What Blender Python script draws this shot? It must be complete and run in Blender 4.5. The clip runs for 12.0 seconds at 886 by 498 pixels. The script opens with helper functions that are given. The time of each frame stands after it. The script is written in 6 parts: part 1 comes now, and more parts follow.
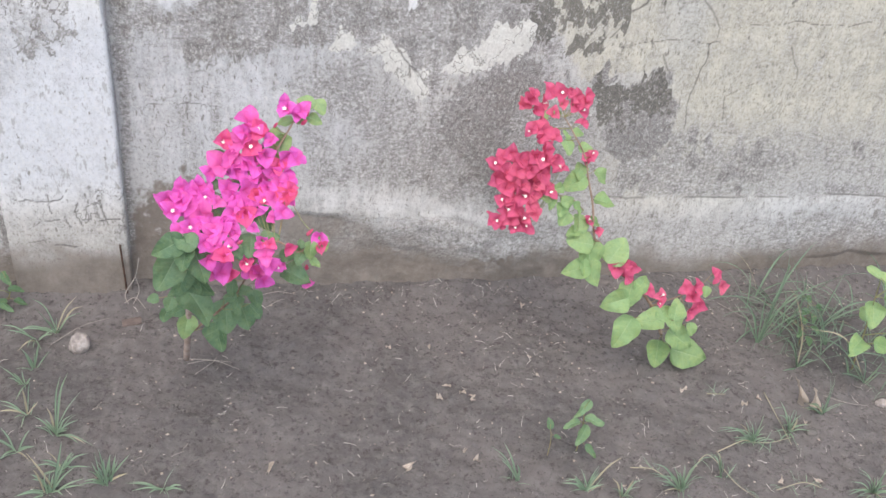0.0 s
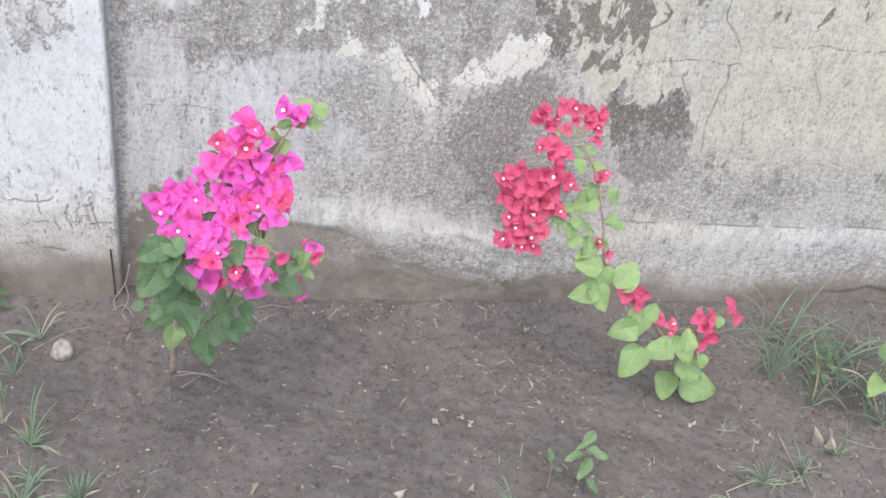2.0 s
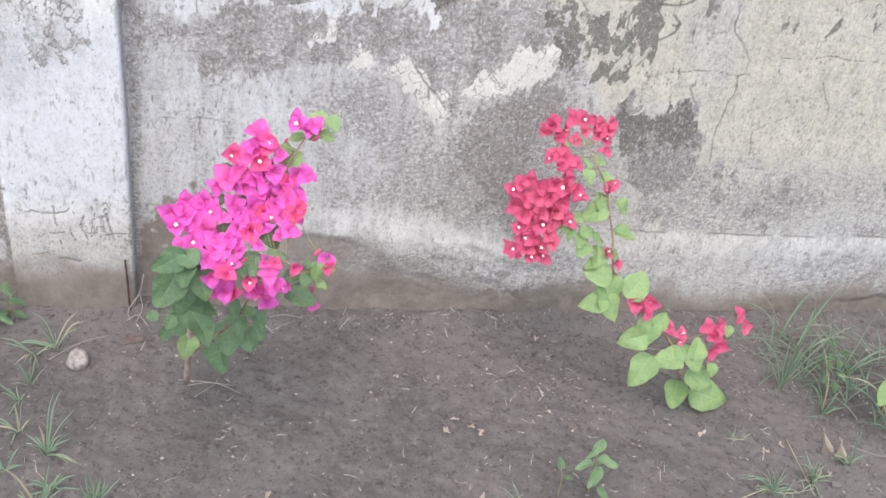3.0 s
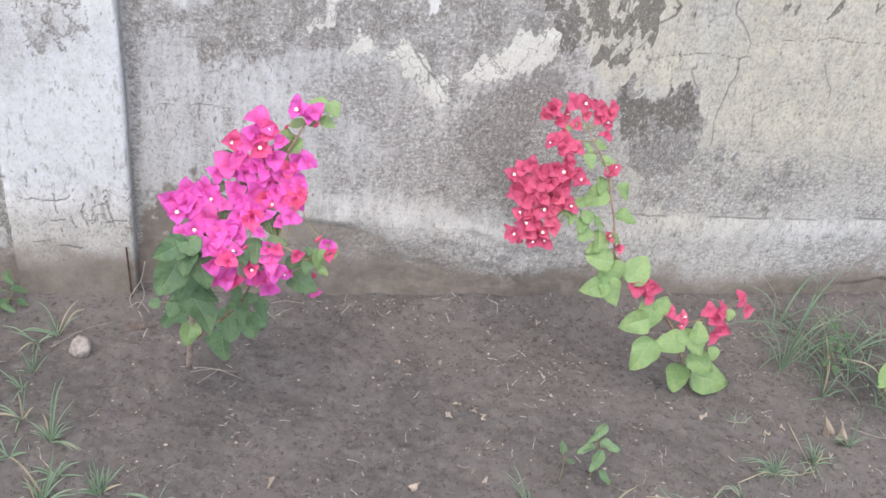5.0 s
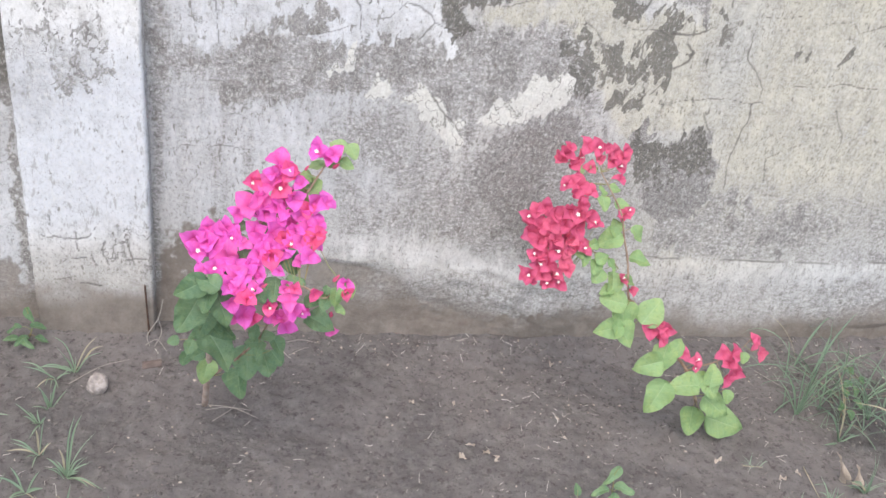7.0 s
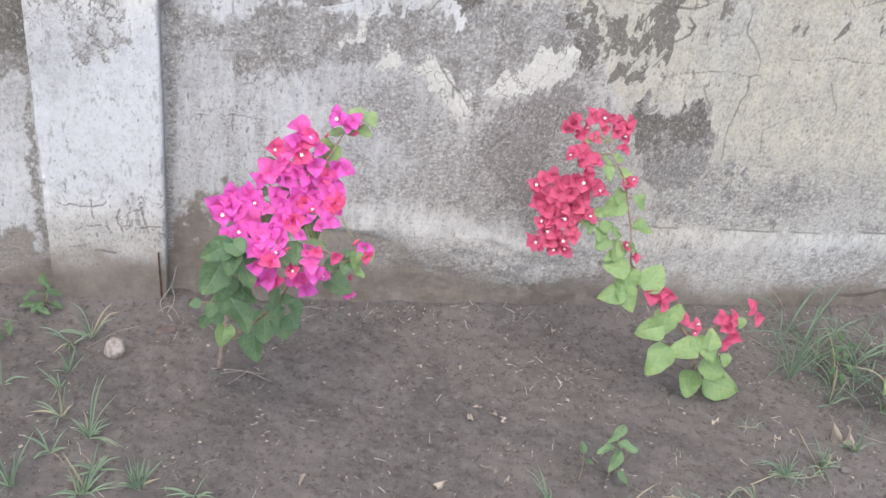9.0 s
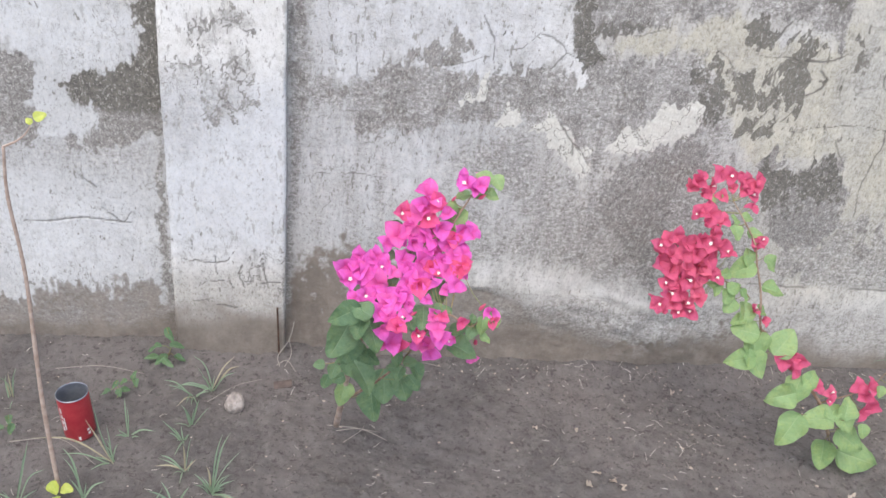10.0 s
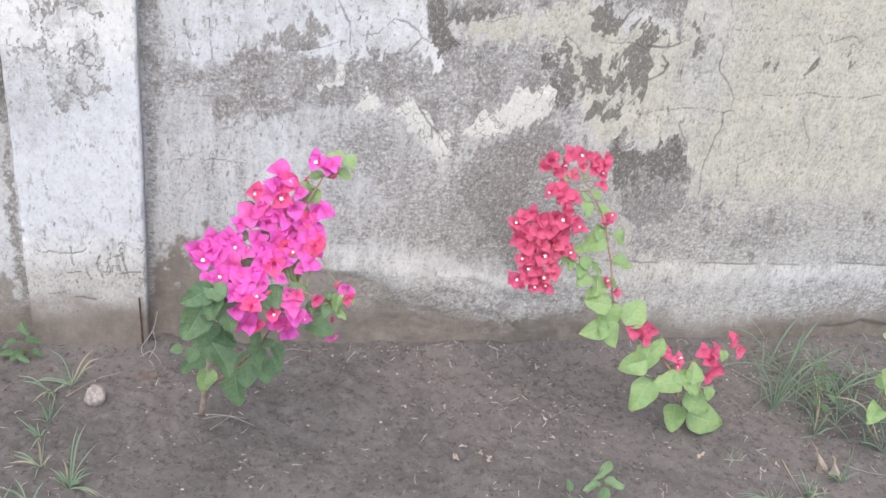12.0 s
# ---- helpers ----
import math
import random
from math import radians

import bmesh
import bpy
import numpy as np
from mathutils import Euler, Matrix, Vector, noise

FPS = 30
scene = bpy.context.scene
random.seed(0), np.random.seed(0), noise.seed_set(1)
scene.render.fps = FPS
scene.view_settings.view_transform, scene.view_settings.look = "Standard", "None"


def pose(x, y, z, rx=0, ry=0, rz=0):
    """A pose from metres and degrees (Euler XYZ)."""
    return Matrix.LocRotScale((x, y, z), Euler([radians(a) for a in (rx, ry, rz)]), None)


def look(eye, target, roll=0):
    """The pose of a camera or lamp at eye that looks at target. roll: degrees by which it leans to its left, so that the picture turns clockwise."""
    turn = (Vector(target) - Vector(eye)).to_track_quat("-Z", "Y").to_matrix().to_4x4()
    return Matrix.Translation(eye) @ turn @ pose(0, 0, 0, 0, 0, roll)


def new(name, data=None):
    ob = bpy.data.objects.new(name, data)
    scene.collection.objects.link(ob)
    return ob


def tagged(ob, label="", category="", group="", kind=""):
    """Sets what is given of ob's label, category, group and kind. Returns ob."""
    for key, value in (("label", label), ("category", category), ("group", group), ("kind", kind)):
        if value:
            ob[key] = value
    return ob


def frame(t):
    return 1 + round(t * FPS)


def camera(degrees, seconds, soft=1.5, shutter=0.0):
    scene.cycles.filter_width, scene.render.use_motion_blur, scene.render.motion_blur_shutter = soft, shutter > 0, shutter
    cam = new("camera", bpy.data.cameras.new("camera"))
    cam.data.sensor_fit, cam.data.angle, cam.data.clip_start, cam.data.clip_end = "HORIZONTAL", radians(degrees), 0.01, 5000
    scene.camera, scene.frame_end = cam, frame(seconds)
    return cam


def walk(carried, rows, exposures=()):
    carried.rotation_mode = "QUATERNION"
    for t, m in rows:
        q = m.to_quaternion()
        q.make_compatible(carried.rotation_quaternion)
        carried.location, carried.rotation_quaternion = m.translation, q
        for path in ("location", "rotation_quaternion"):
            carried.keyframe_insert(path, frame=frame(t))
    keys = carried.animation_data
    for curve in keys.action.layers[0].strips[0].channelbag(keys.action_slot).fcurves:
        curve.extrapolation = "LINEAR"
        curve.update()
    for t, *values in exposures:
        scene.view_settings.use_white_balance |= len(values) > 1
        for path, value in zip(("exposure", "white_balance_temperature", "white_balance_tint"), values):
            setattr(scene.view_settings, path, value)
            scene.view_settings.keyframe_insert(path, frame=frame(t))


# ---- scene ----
cam = camera(54.7, 12.0, soft=1.5)
STOPS = 1.10
DRIFT = [(0, -0.05), (0.5, 0.10), (1.5, 0.03), (2.5, 0.12), (4.5, 0.0), (5.5, 0.0), (6.5, 0.08), (7.2, 0.06), (9.0, -0.05), (9.5, 0.08), (10.0, -0.08), (10.5, -0.22), (11.0, -0.12), (11.5, 0.0), (12.0, 0.05)]
PATH = [
    (0, (-0.403, -1.626, 1.186), (0.069, -0.008, 0.11), 7.5),
    (0.5, (-0.401, -1.592, 1.159), (0.023, 0.06, 0.114), 7.0),
    (1, (-0.383, -1.57, 1.143), (0.051, 0.081, 0.101), 7.1),
    (1.5, (-0.377, -1.569, 1.138), (0.081, 0.08, 0.103), 8.6),
    (2, (-0.378, -1.576, 1.139), (0.078, 0.076, 0.107), 9.3),
    (2.5, (-0.381, -1.587, 1.144), (0.06, 0.08, 0.131), 9.0),
    (4.5, (-0.388, -1.584, 1.153), (0.046, 0.065, 0.109), 8.6),
    (5, (-0.385, -1.584, 1.15), (0.049, 0.062, 0.101), 8.5),
    (5.5, (-0.385, -1.585, 1.148), (0.048, 0.062, 0.098), 8.2),
    (6, (-0.387, -1.588, 1.148), (0.048, 0.069, 0.116), 8.4),
    (6.5, (-0.393, -1.592, 1.155), (0.024, 0.099, 0.172), 8.5),
    (7, (-0.396, -1.597, 1.156), (0.011, 0.104, 0.186), 8.3),
    (7.2, (-0.399, -1.603, 1.157), (0.011, 0.102, 0.196), 8.3),
    (8.8, (-0.454, -1.635, 1.158), (0.014, 0.034, 0.16), 9.4),
    (9, (-0.455, -1.637, 1.154), (-0.008, 0.031, 0.145), 9.1),
    (9.5, (-0.488, -1.604, 1.167), (-0.163, 0.106, 0.181), 6.8),
    (10, (-0.511, -1.59, 1.171), (-0.269, 0.15, 0.216), 6.2),
    (10.5, (-0.482, -1.596, 1.16), (-0.106, 0.11, 0.186), 7.3),
    (11, (-0.465, -1.605, 1.159), (-0.011, 0.072, 0.168), 7.6),
    (11.5, (-0.45, -1.616, 1.161), (0.03, 0.058, 0.178), 8.4),
    (12, (-0.451, -1.64, 1.163), (0.03, 0.063, 0.232), 8.3),
]
walk(cam, [(t, look(eye, target, roll)) for t, eye, target, roll in PATH], [(t, STOPS + d, 6500, 6) for t, d in DRIFT])

# ---- world, sun, exposure ----
world = bpy.data.worlds.new("world")
scene.world = world
world.use_nodes = True
sky = world.node_tree.nodes.new("ShaderNodeTexSky")
sky.sky_type, sky.sun_disc = "NISHITA", False
sky.sun_elevation, sky.sun_rotation = radians(62), radians(200)
sky.dust_density, sky.air_density = 3.0, 0.8
world.node_tree.links.new(sky.outputs[0], world.node_tree.nodes["Background"].inputs[0])
world.node_tree.nodes["Background"].inputs[1].default_value = 0.165
sun = new("sun", bpy.data.lights.new("sun", "SUN"))
sun.data.energy, sun.data.angle, sun.data.color = 1.15, radians(110), (1.0, 0.965, 0.925)
sun.matrix_world = look((-0.5, -1.2, 3.4), (0, 0, 0))


# ---- noise and node helpers ----
LATTICE = {}


def value_noise(x, y, seed):
    if seed not in LATTICE:
        LATTICE[seed] = np.random.RandomState(seed).rand(256, 256)
    tab = LATTICE[seed]
    xi, yi = np.floor(x).astype(int), np.floor(y).astype(int)
    fx, fy = x - xi, y - yi
    fx, fy = fx * fx * (3 - 2 * fx), fy * fy * (3 - 2 * fy)
    a, b = tab[xi % 256, yi % 256], tab[(xi + 1) % 256, yi % 256]
    c, d = tab[xi % 256, (yi + 1) % 256], tab[(xi + 1) % 256, (yi + 1) % 256]
    return (a * (1 - fx) + b * fx) * (1 - fy) + (c * (1 - fx) + d * fx) * fy


def fbm(x, y, size, seed, octaves=4, rough=0.5):
    """Fractal noise from -1 to 1, whose largest lumps are about size metres."""
    total, weight, amp = 0.0, 0.0, 1.0
    for k in range(octaves):
        total = total + amp * (value_noise(x / size * 2**k + 37.1 * k, y / size * 2**k + 11.7 * k, seed + k) * 2 - 1)
        weight, amp = weight + amp, amp * rough
    return total / weight * 1.6


def smooth(a, b, v):
    u = np.clip((v - a) / (b - a), 0, 1)
    return u * u * (3 - 2 * u)


class Nodes:
    """A small builder of node materials."""

    def __init__(self, name, rough=0.8):
        self.mat = bpy.data.materials.new(name)
        self.mat.use_nodes = True
        self.tree = self.mat.node_tree
        self.bsdf = self.tree.nodes["Principled BSDF"]
        self.bsdf.inputs["Roughness"].default_value = rough
        self.bsdf.inputs["Specular IOR Level"].default_value = 0.25
        self.where = self.tree.nodes.new("ShaderNodeTexCoord").outputs["Object"]

    def link(self, a, b):
        self.tree.links.new(a, b)

    def noise(self, scale, detail=4, rough=0.55, stretch=None):
        n = self.tree.nodes.new("ShaderNodeTexNoise")
        n.inputs["Scale"].default_value, n.inputs["Detail"].default_value, n.inputs["Roughness"].default_value = scale, detail, rough
        src = self.where
        if stretch:
            m = self.tree.nodes.new("ShaderNodeMapping")
            m.inputs["Scale"].default_value = stretch
            self.link(src, m.inputs[0])
            src = m.outputs[0]
        self.link(src, n.inputs["Vector"])
        return n.outputs["Fac"]

    def attr(self, name):
        n = self.tree.nodes.new("ShaderNodeAttribute")
        n.attribute_name = name
        return n.outputs["Fac"]

    def random(self):
        return self.tree.nodes.new("ShaderNodeObjectInfo").outputs["Random"]

    def island(self):
        return self.tree.nodes.new("ShaderNodeNewGeometry").outputs["Random Per Island"]

    def math(self, op, a, b=0.0, clamp=False):
        n = self.tree.nodes.new("ShaderNodeMath")
        n.operation, n.use_clamp = op, clamp
        for k, v in enumerate((a, b)):
            if isinstance(v, (int, float)):
                n.inputs[k].default_value = v
            else:
                self.link(v, n.inputs[k])
        return n.outputs[0]

    def step(self, v, low, high, a=0.0, b=1.0):
        n = self.tree.nodes.new("ShaderNodeMapRange")
        n.interpolation_type = "SMOOTHSTEP"
        n.inputs[1].default_value, n.inputs[2].default_value, n.inputs[3].default_value, n.inputs[4].default_value = low, high, a, b
        self.link(v, n.inputs[0])
        return n.outputs[0]

    def mix(self, fac, a, b):
        n = self.tree.nodes.new("ShaderNodeMix")
        n.data_type = "RGBA"
        for k, v in ((0, fac), (6, a), (7, b)):
            if isinstance(v, (int, float)):
                n.inputs[k].default_value = v
            elif isinstance(v, tuple):
                n.inputs[k].default_value = (*v, 1)
            else:
                self.link(v, n.inputs[k])
        return n.outputs[2]

    def bump(self, height, strength, distance):
        n = self.tree.nodes.new("ShaderNodeBump")
        n.inputs["Strength"].default_value, n.inputs["Distance"].default_value = strength, distance
        self.link(height, n.inputs["Height"])
        self.link(n.outputs[0], self.bsdf.inputs["Normal"])

    def done(self, colour, thin=None):
        if isinstance(colour, tuple):
            self.bsdf.inputs["Base Color"].default_value = (*colour, 1)
        else:
            self.link(colour, self.bsdf.inputs["Base Color"])
        if thin:
            t, m = self.tree.nodes.new("ShaderNodeBsdfTranslucent"), self.tree.nodes.new("ShaderNodeMixShader")
            if isinstance(colour, tuple):
                t.inputs[0].default_value = (*colour, 1)
            else:
                self.link(colour, t.inputs[0])
            m.inputs[0].default_value = thin
            self.link(self.bsdf.outputs[0], m.inputs[1])
            self.link(t.outputs[0], m.inputs[2])
            self.link(m.outputs[0], self.tree.nodes["Material Output"].inputs[0])
        return self.mat


# ---- materials ----
def plaster_material():
    n = Nodes("weathered_plaster", 0.9)
    big, mid, fine, grit = n.noise(5, 5), n.noise(24, 8, 0.72), n.noise(85, 8, 0.82), n.noise(420, 2, 0.6)
    streak, pit = n.noise(34, 6, 0.65, (1.0, 1.0, 0.22)), n.noise(95, 3, 0.6, (1.0, 1.0, 0.45))
    wash = n.mix(n.step(big, 0.35, 0.65), (0.48, 0.455, 0.42), (0.58, 0.562, 0.535))
    wash = n.mix(n.step(mid, 0.42, 0.74, 0.0, 0.6), wash, (0.40, 0.38, 0.35))
    wash = n.mix(n.step(streak, 0.50, 0.72, 0.0, 0.45), wash, (0.43, 0.41, 0.385))
    # limewash white, raised further so that its colour carries pale haze
    wash = n.mix(n.math("MULTIPLY", n.attr("lime"), n.step(mid, 0.75, 0.45, 0.4, 0.95)), wash, (0.78, 0.77, 0.765))
    wash = n.mix(n.math("MULTIPLY", n.attr("cream"), 0.85), wash, n.mix(n.step(mid, 0.3, 0.7), (0.57, 0.53, 0.415), (0.47, 0.435, 0.34)))
    wash = n.mix(n.math("MULTIPLY", n.attr("cool"), 0.6), wash, (0.47, 0.495, 0.545))
    wash = n.mix(n.step(fine, 0.50, 0.64, 0.0, 0.32), wash, (0.36, 0.34, 0.31))
    wash = n.mix(n.step(fine, 0.47, 0.36, 0.0, 0.3), wash, (0.72, 0.70, 0.67))
    fleck, grain = n.noise(170, 5, 0.78, (1.0, 1.0, 0.6)), n.noise(230, 3, 0.7, (1.0, 1.0, 0.8))
    worm = n.math("ABSOLUTE", n.math("SUBTRACT", n.noise(105, 3, 0.62, (1.0, 1.0, 0.75)), 0.5))
    hair = n.math("ABSOLUTE", n.math("SUBTRACT", n.noise(15, 6, 0.6, (1.0, 1.0, 0.8)), 0.5))
    # this mask holds grime plus shade painted on and beside the pilaster
    film_shade = n.math("ADD", n.attr("film_shade"), n.math("MULTIPLY", n.math("SUBTRACT", n.math("ADD", mid, streak), 1.0), 0.6))
    col = n.mix(n.step(film_shade, 0.05, 1.0, 0.0, 0.9), wash, (0.265, 0.25, 0.244))
    scratch = n.math("ABSOLUTE", n.math("SUBTRACT", n.noise(70, 4, 0.65, (1.0, 1.0, 1.2)), 0.5))
    col = n.mix(n.math("MULTIPLY", n.step(film_shade, 0.1, 0.6), n.step(scratch, 0.014, 0.002, 0.0, 0.4)), col, (0.60, 0.58, 0.55))
    col = n.mix(n.math("MULTIPLY", n.step(film_shade, 0.0, 0.5), n.step(worm, 0.012, 0.002, 0.0, 0.45)), col, (0.17, 0.155, 0.135))
    grey = n.mix(n.step(fine, 0.36, 0.64), (0.105, 0.096, 0.09), (0.285, 0.268, 0.256))
    grey = n.mix(n.step(n.noise(140, 6, 0.8, (0.9, 1.0, 1.2)), 0.56, 0.66, 0.0, 0.75), grey, (0.52, 0.50, 0.478))
    stroke = n.noise(95, 5, 0.7, (0.55, 1.0, 1.5))
    col = n.mix(n.math("MULTIPLY", n.step(film_shade, 0.2, 0.7), n.step(stroke, 0.55, 0.64, 0.0, 0.6)), col, (0.55, 0.53, 0.50))
    col = n.mix(n.math("MULTIPLY", n.step(film_shade, 0.2, 0.7), n.step(stroke, 0.46, 0.38, 0.0, 0.6)), col, (0.16, 0.147, 0.133))
    speck = n.noise(150, 4, 0.75, (0.8, 1.0, 1.1))
    greyed = n.step(film_shade, 0.3, 0.85, 0.06, 1.0)
    col = n.mix(n.math("MULTIPLY", greyed, n.step(speck, 0.56, 0.61, 0.0, 0.75)), col, (0.60, 0.58, 0.555))
    col = n.mix(n.math("MULTIPLY", greyed, n.step(speck, 0.44, 0.39, 0.0, 0.78)), col, (0.15, 0.138, 0.125))
    grown = n.math("ADD", n.attr("mould"), n.math("MULTIPLY", n.math("SUBTRACT", fine, 0.5), 0.8))
    col = n.mix(n.step(grown, 0.36, 0.62, 0.0, 0.85), col, grey)
    col = n.mix(n.math("MULTIPLY", n.step(grown, 0.2, 0.6), n.step(worm, 0.016, 0.002, 0.0, 0.5)), col, (0.55, 0.52, 0.48))
    col = n.mix(n.math("MULTIPLY", n.step(grown, 0.2, 0.6, 0.25, 1.0), n.step(grain, 0.60, 0.70, 0.0, 0.7)), col, (0.085, 0.076, 0.066))
    col = n.mix(n.math("MULTIPLY", n.step(grown, 0.2, 0.6, 0.22, 1.0), n.step(grain, 0.40, 0.31, 0.0, 0.7)), col, (0.60, 0.575, 0.53))
    soot = n.math("ADD", n.attr("soot"), n.math("MULTIPLY", n.math("SUBTRACT", fine, 0.5), 1.1))
    col = n.mix(n.step(soot, 0.36, 0.58, 0.0, 0.85), col, n.mix(n.step(fine, 0.4, 0.65), (0.085, 0.08, 0.07), (0.17, 0.155, 0.135)))
    col = n.mix(n.math("MULTIPLY", n.step(soot, 0.3, 0.6), n.step(grain, 0.40, 0.32, 0.0, 0.6)), col, (0.50, 0.475, 0.44))
    worn = n.math("MULTIPLY", n.math("SUBTRACT", 1.0, n.math("MULTIPLY", n.attr("lime"), 0.75)), n.step(n.noise(7, 4, 0.6), 0.35, 0.6, 0.35, 1.0))
    col = n.mix(n.math("MULTIPLY", worn, n.step(fleck, 0.55, 0.61, 0.0, 0.75)), col, (0.19, 0.172, 0.15))
    col = n.mix(n.step(fleck, 0.46, 0.38, 0.0, 0.42), col, (0.62, 0.60, 0.56))
    earth = n.mix(n.step(mid, 0.35, 0.7), (0.14, 0.115, 0.095), (0.225, 0.19, 0.16))
    dirt = n.math("ADD", n.attr("earth"), n.math("MULTIPLY", n.math("SUBTRACT", mid, 0.5), 0.6))
    col = n.mix(n.step(dirt, 0.05, 0.9, 0.0, 0.92), col, earth)
    chip = n.mix(n.step(mid, 0.4, 0.7), (0.64, 0.62, 0.57), (0.53, 0.51, 0.47))
    shard = n.step(n.math("ADD", n.attr("chip"), n.math("MULTIPLY", n.math("SUBTRACT", fine, 0.5), 1.3)), 0.44, 0.54)
    chip = n.mix(n.step(grain, 0.36, 0.62, 0.0, 0.5), chip, (0.42, 0.40, 0.36))
    chip = n.mix(n.step(hair, 0.012, 0.003, 0.0, 0.75), chip, (0.14, 0.13, 0.115))
    chip = n.mix(n.step(fleck, 0.60, 0.66, 0.0, 0.7), chip, (0.22, 0.205, 0.18))
    col = n.mix(n.math("MULTIPLY", shard, 0.9), col, chip)
    split = n.math("MULTIPLY", n.step(hair, 0.006, 0.001, 0.0, 0.6), n.step(n.noise(4, 3), 0.48, 0.60))
    col = n.mix(n.math("MULTIPLY", split, n.step(dirt, 0.5, 0.2)), col, (0.16, 0.145, 0.125))
    col = n.mix(n.math("MULTIPLY", n.attr("crack"), 0.8), col, (0.10, 0.09, 0.08))
    col = n.mix(n.step(pit, 0.64, 0.69, 0.0, 0.75), col, (0.17, 0.155, 0.135))
    dash = n.noise(60, 4, 0.7, (1.3, 1.0, 0.5))
    col = n.mix(n.math("MULTIPLY", n.attr("lime"), n.step(dash, 0.58, 0.63, 0.0, 0.85)), col, (0.27, 0.255, 0.235))
    col = n.mix(n.step(grit, 0.62, 0.74, 0.0, 0.3), col, (0.22, 0.205, 0.18))
    n.bump(n.math("ADD", n.math("ADD", fine, n.math("MULTIPLY", grain, 0.8)), n.math("ADD", n.math("MULTIPLY", mid, 0.45), n.math("MULTIPLY", n.step(worm, 0.03, 0.0), n.step(n.noise(9, 4), 0.42, 0.58, 0.1, 0.5)))), 0.42, 0.002)
    return n.done(col)


def soil_material():
    n = Nodes("bare_soil", 0.95)
    big, mid, fine, grit = n.noise(3.5, 4), n.noise(26, 8, 0.75), n.noise(120, 8, 0.85), n.noise(330, 3, 0.7)
    col = n.mix(n.step(big, 0.35, 0.65), (0.118, 0.106, 0.102), (0.174, 0.154, 0.146))
    col = n.mix(n.step(mid, 0.40, 0.72, 0.0, 0.75), col, (0.215, 0.195, 0.185))
    col = n.mix(n.step(n.noise(60, 6, 0.8), 0.48, 0.36, 0.0, 0.75), col, (0.068, 0.058, 0.053))
    col = n.mix(n.step(fine, 0.45, 0.33, 0.0, 0.75), col, (0.055, 0.047, 0.042))
    col = n.mix(n.step(fine, 0.56, 0.68, 0.0, 0.55), col, (0.235, 0.212, 0.20))
    col = n.mix(n.step(grit, 0.65, 0.74, 0.0, 0.6), col, (0.34, 0.31, 0.28))
    n.bump(n.math("ADD", n.math("ADD", fine, n.math("MULTIPLY", grit, 0.5)), n.math("MULTIPLY", mid, 0.9)), 0.9, 0.006)
    return n.done(col)


def leaf_material(name, dark, light, pale, thin=0.3):
    n = Nodes(name, 0.42)
    n.bsdf.inputs["Specular IOR Level"].default_value = 0.4
    col = n.mix(n.random(), dark, light)
    warm = tuple(c * k for c, k in zip(light, (1.25, 1.08, 0.8)))
    col = n.mix(n.step(n.noise(2.2, 5, 0.65), 0.40, 0.70, 0.0, 0.6), col, warm)
    col = n.mix(n.step(n.noise(5, 7, 0.75), 0.48, 0.70, 0.0, 0.55), col, tuple(0.78 * c for c in dark))
    col = n.mix(n.math("MULTIPLY", n.attr("vein"), 0.5), col, pale)
    n.bump(n.math("SUBTRACT", n.noise(9, 4, 0.7), n.math("MULTIPLY", n.attr("vein"), 0.5)), 0.3, 0.025)
    return n.done(col, thin)


def bract_material(name, main, warm, deep):
    n = Nodes(name, 0.65)
    col = n.mix(n.step(n.random(), 0.6, 1.0, 0.0, 0.6), main, warm)
    col = n.mix(n.step(n.noise(1.6, 3, 0.6), 0.54, 0.70, 0.0, 0.6), col, warm)
    col = n.mix(n.step(n.math("ABSOLUTE", n.math("SUBTRACT", n.noise(7, 3, 0.55, (1.0, 1.0, 0.6)), 0.5)), 0.02, 0.0, 0.0, 0.35), col, deep)
    col = n.mix(n.step(n.noise(2.5, 4, 0.65), 0.42, 0.70, 0.0, 0.3), col, deep)
    col = n.mix(n.step(n.attr("throat"), 0.45, 1.0, 0.0, 0.6), col, tuple(c * k for c, k in zip(deep, (0.9, 0.7, 0.62))))
    col = n.mix(n.math("MULTIPLY", n.attr("vein"), 0.4), col, deep)
    n.bump(n.noise(9, 4, 0.7), 0.35, 0.03)
    return n.done(col, 0.45)


def plain_material(name, a, b, scale=40, rough=0.8, bump=0.3, islands=False, metal=0.0):
    n = Nodes(name, rough)
    col = n.mix(n.island() if islands else n.step(n.noise(scale, 5, 0.6), 0.3, 0.7), a, b)
    n.bsdf.inputs["Metallic"].default_value = metal
    if bump:
        n.bump(n.noise(scale * 3, 4), bump, 0.003)
    return n.done(col)


PLASTER, SOIL = plaster_material(), soil_material()
LEAF_DARK = leaf_material("green_leaf", (0.085, 0.16, 0.082), (0.145, 0.235, 0.125), (0.25, 0.35, 0.21))
LEAF_LIGHT = leaf_material("light_green_leaf", (0.21, 0.34, 0.14), (0.30, 0.43, 0.20), (0.42, 0.53, 0.31), 0.35)
LEAF_SOFT = leaf_material("soft_green_leaf", (0.14, 0.235, 0.125), (0.21, 0.32, 0.17), (0.32, 0.43, 0.27))
LEAF_YELLOW = leaf_material("yellow_green_leaf", (0.40, 0.48, 0.09), (0.50, 0.56, 0.14), (0.58, 0.62, 0.25))
MAGENTA = bract_material("magenta_bract", (0.89, 0.19, 0.67), (0.90, 0.20, 0.46), (0.82, 0.11, 0.50))
MAGENTA_WARM = bract_material("reddish_magenta_bract", (0.90, 0.16, 0.38), (0.88, 0.17, 0.24), (0.80, 0.08, 0.30))
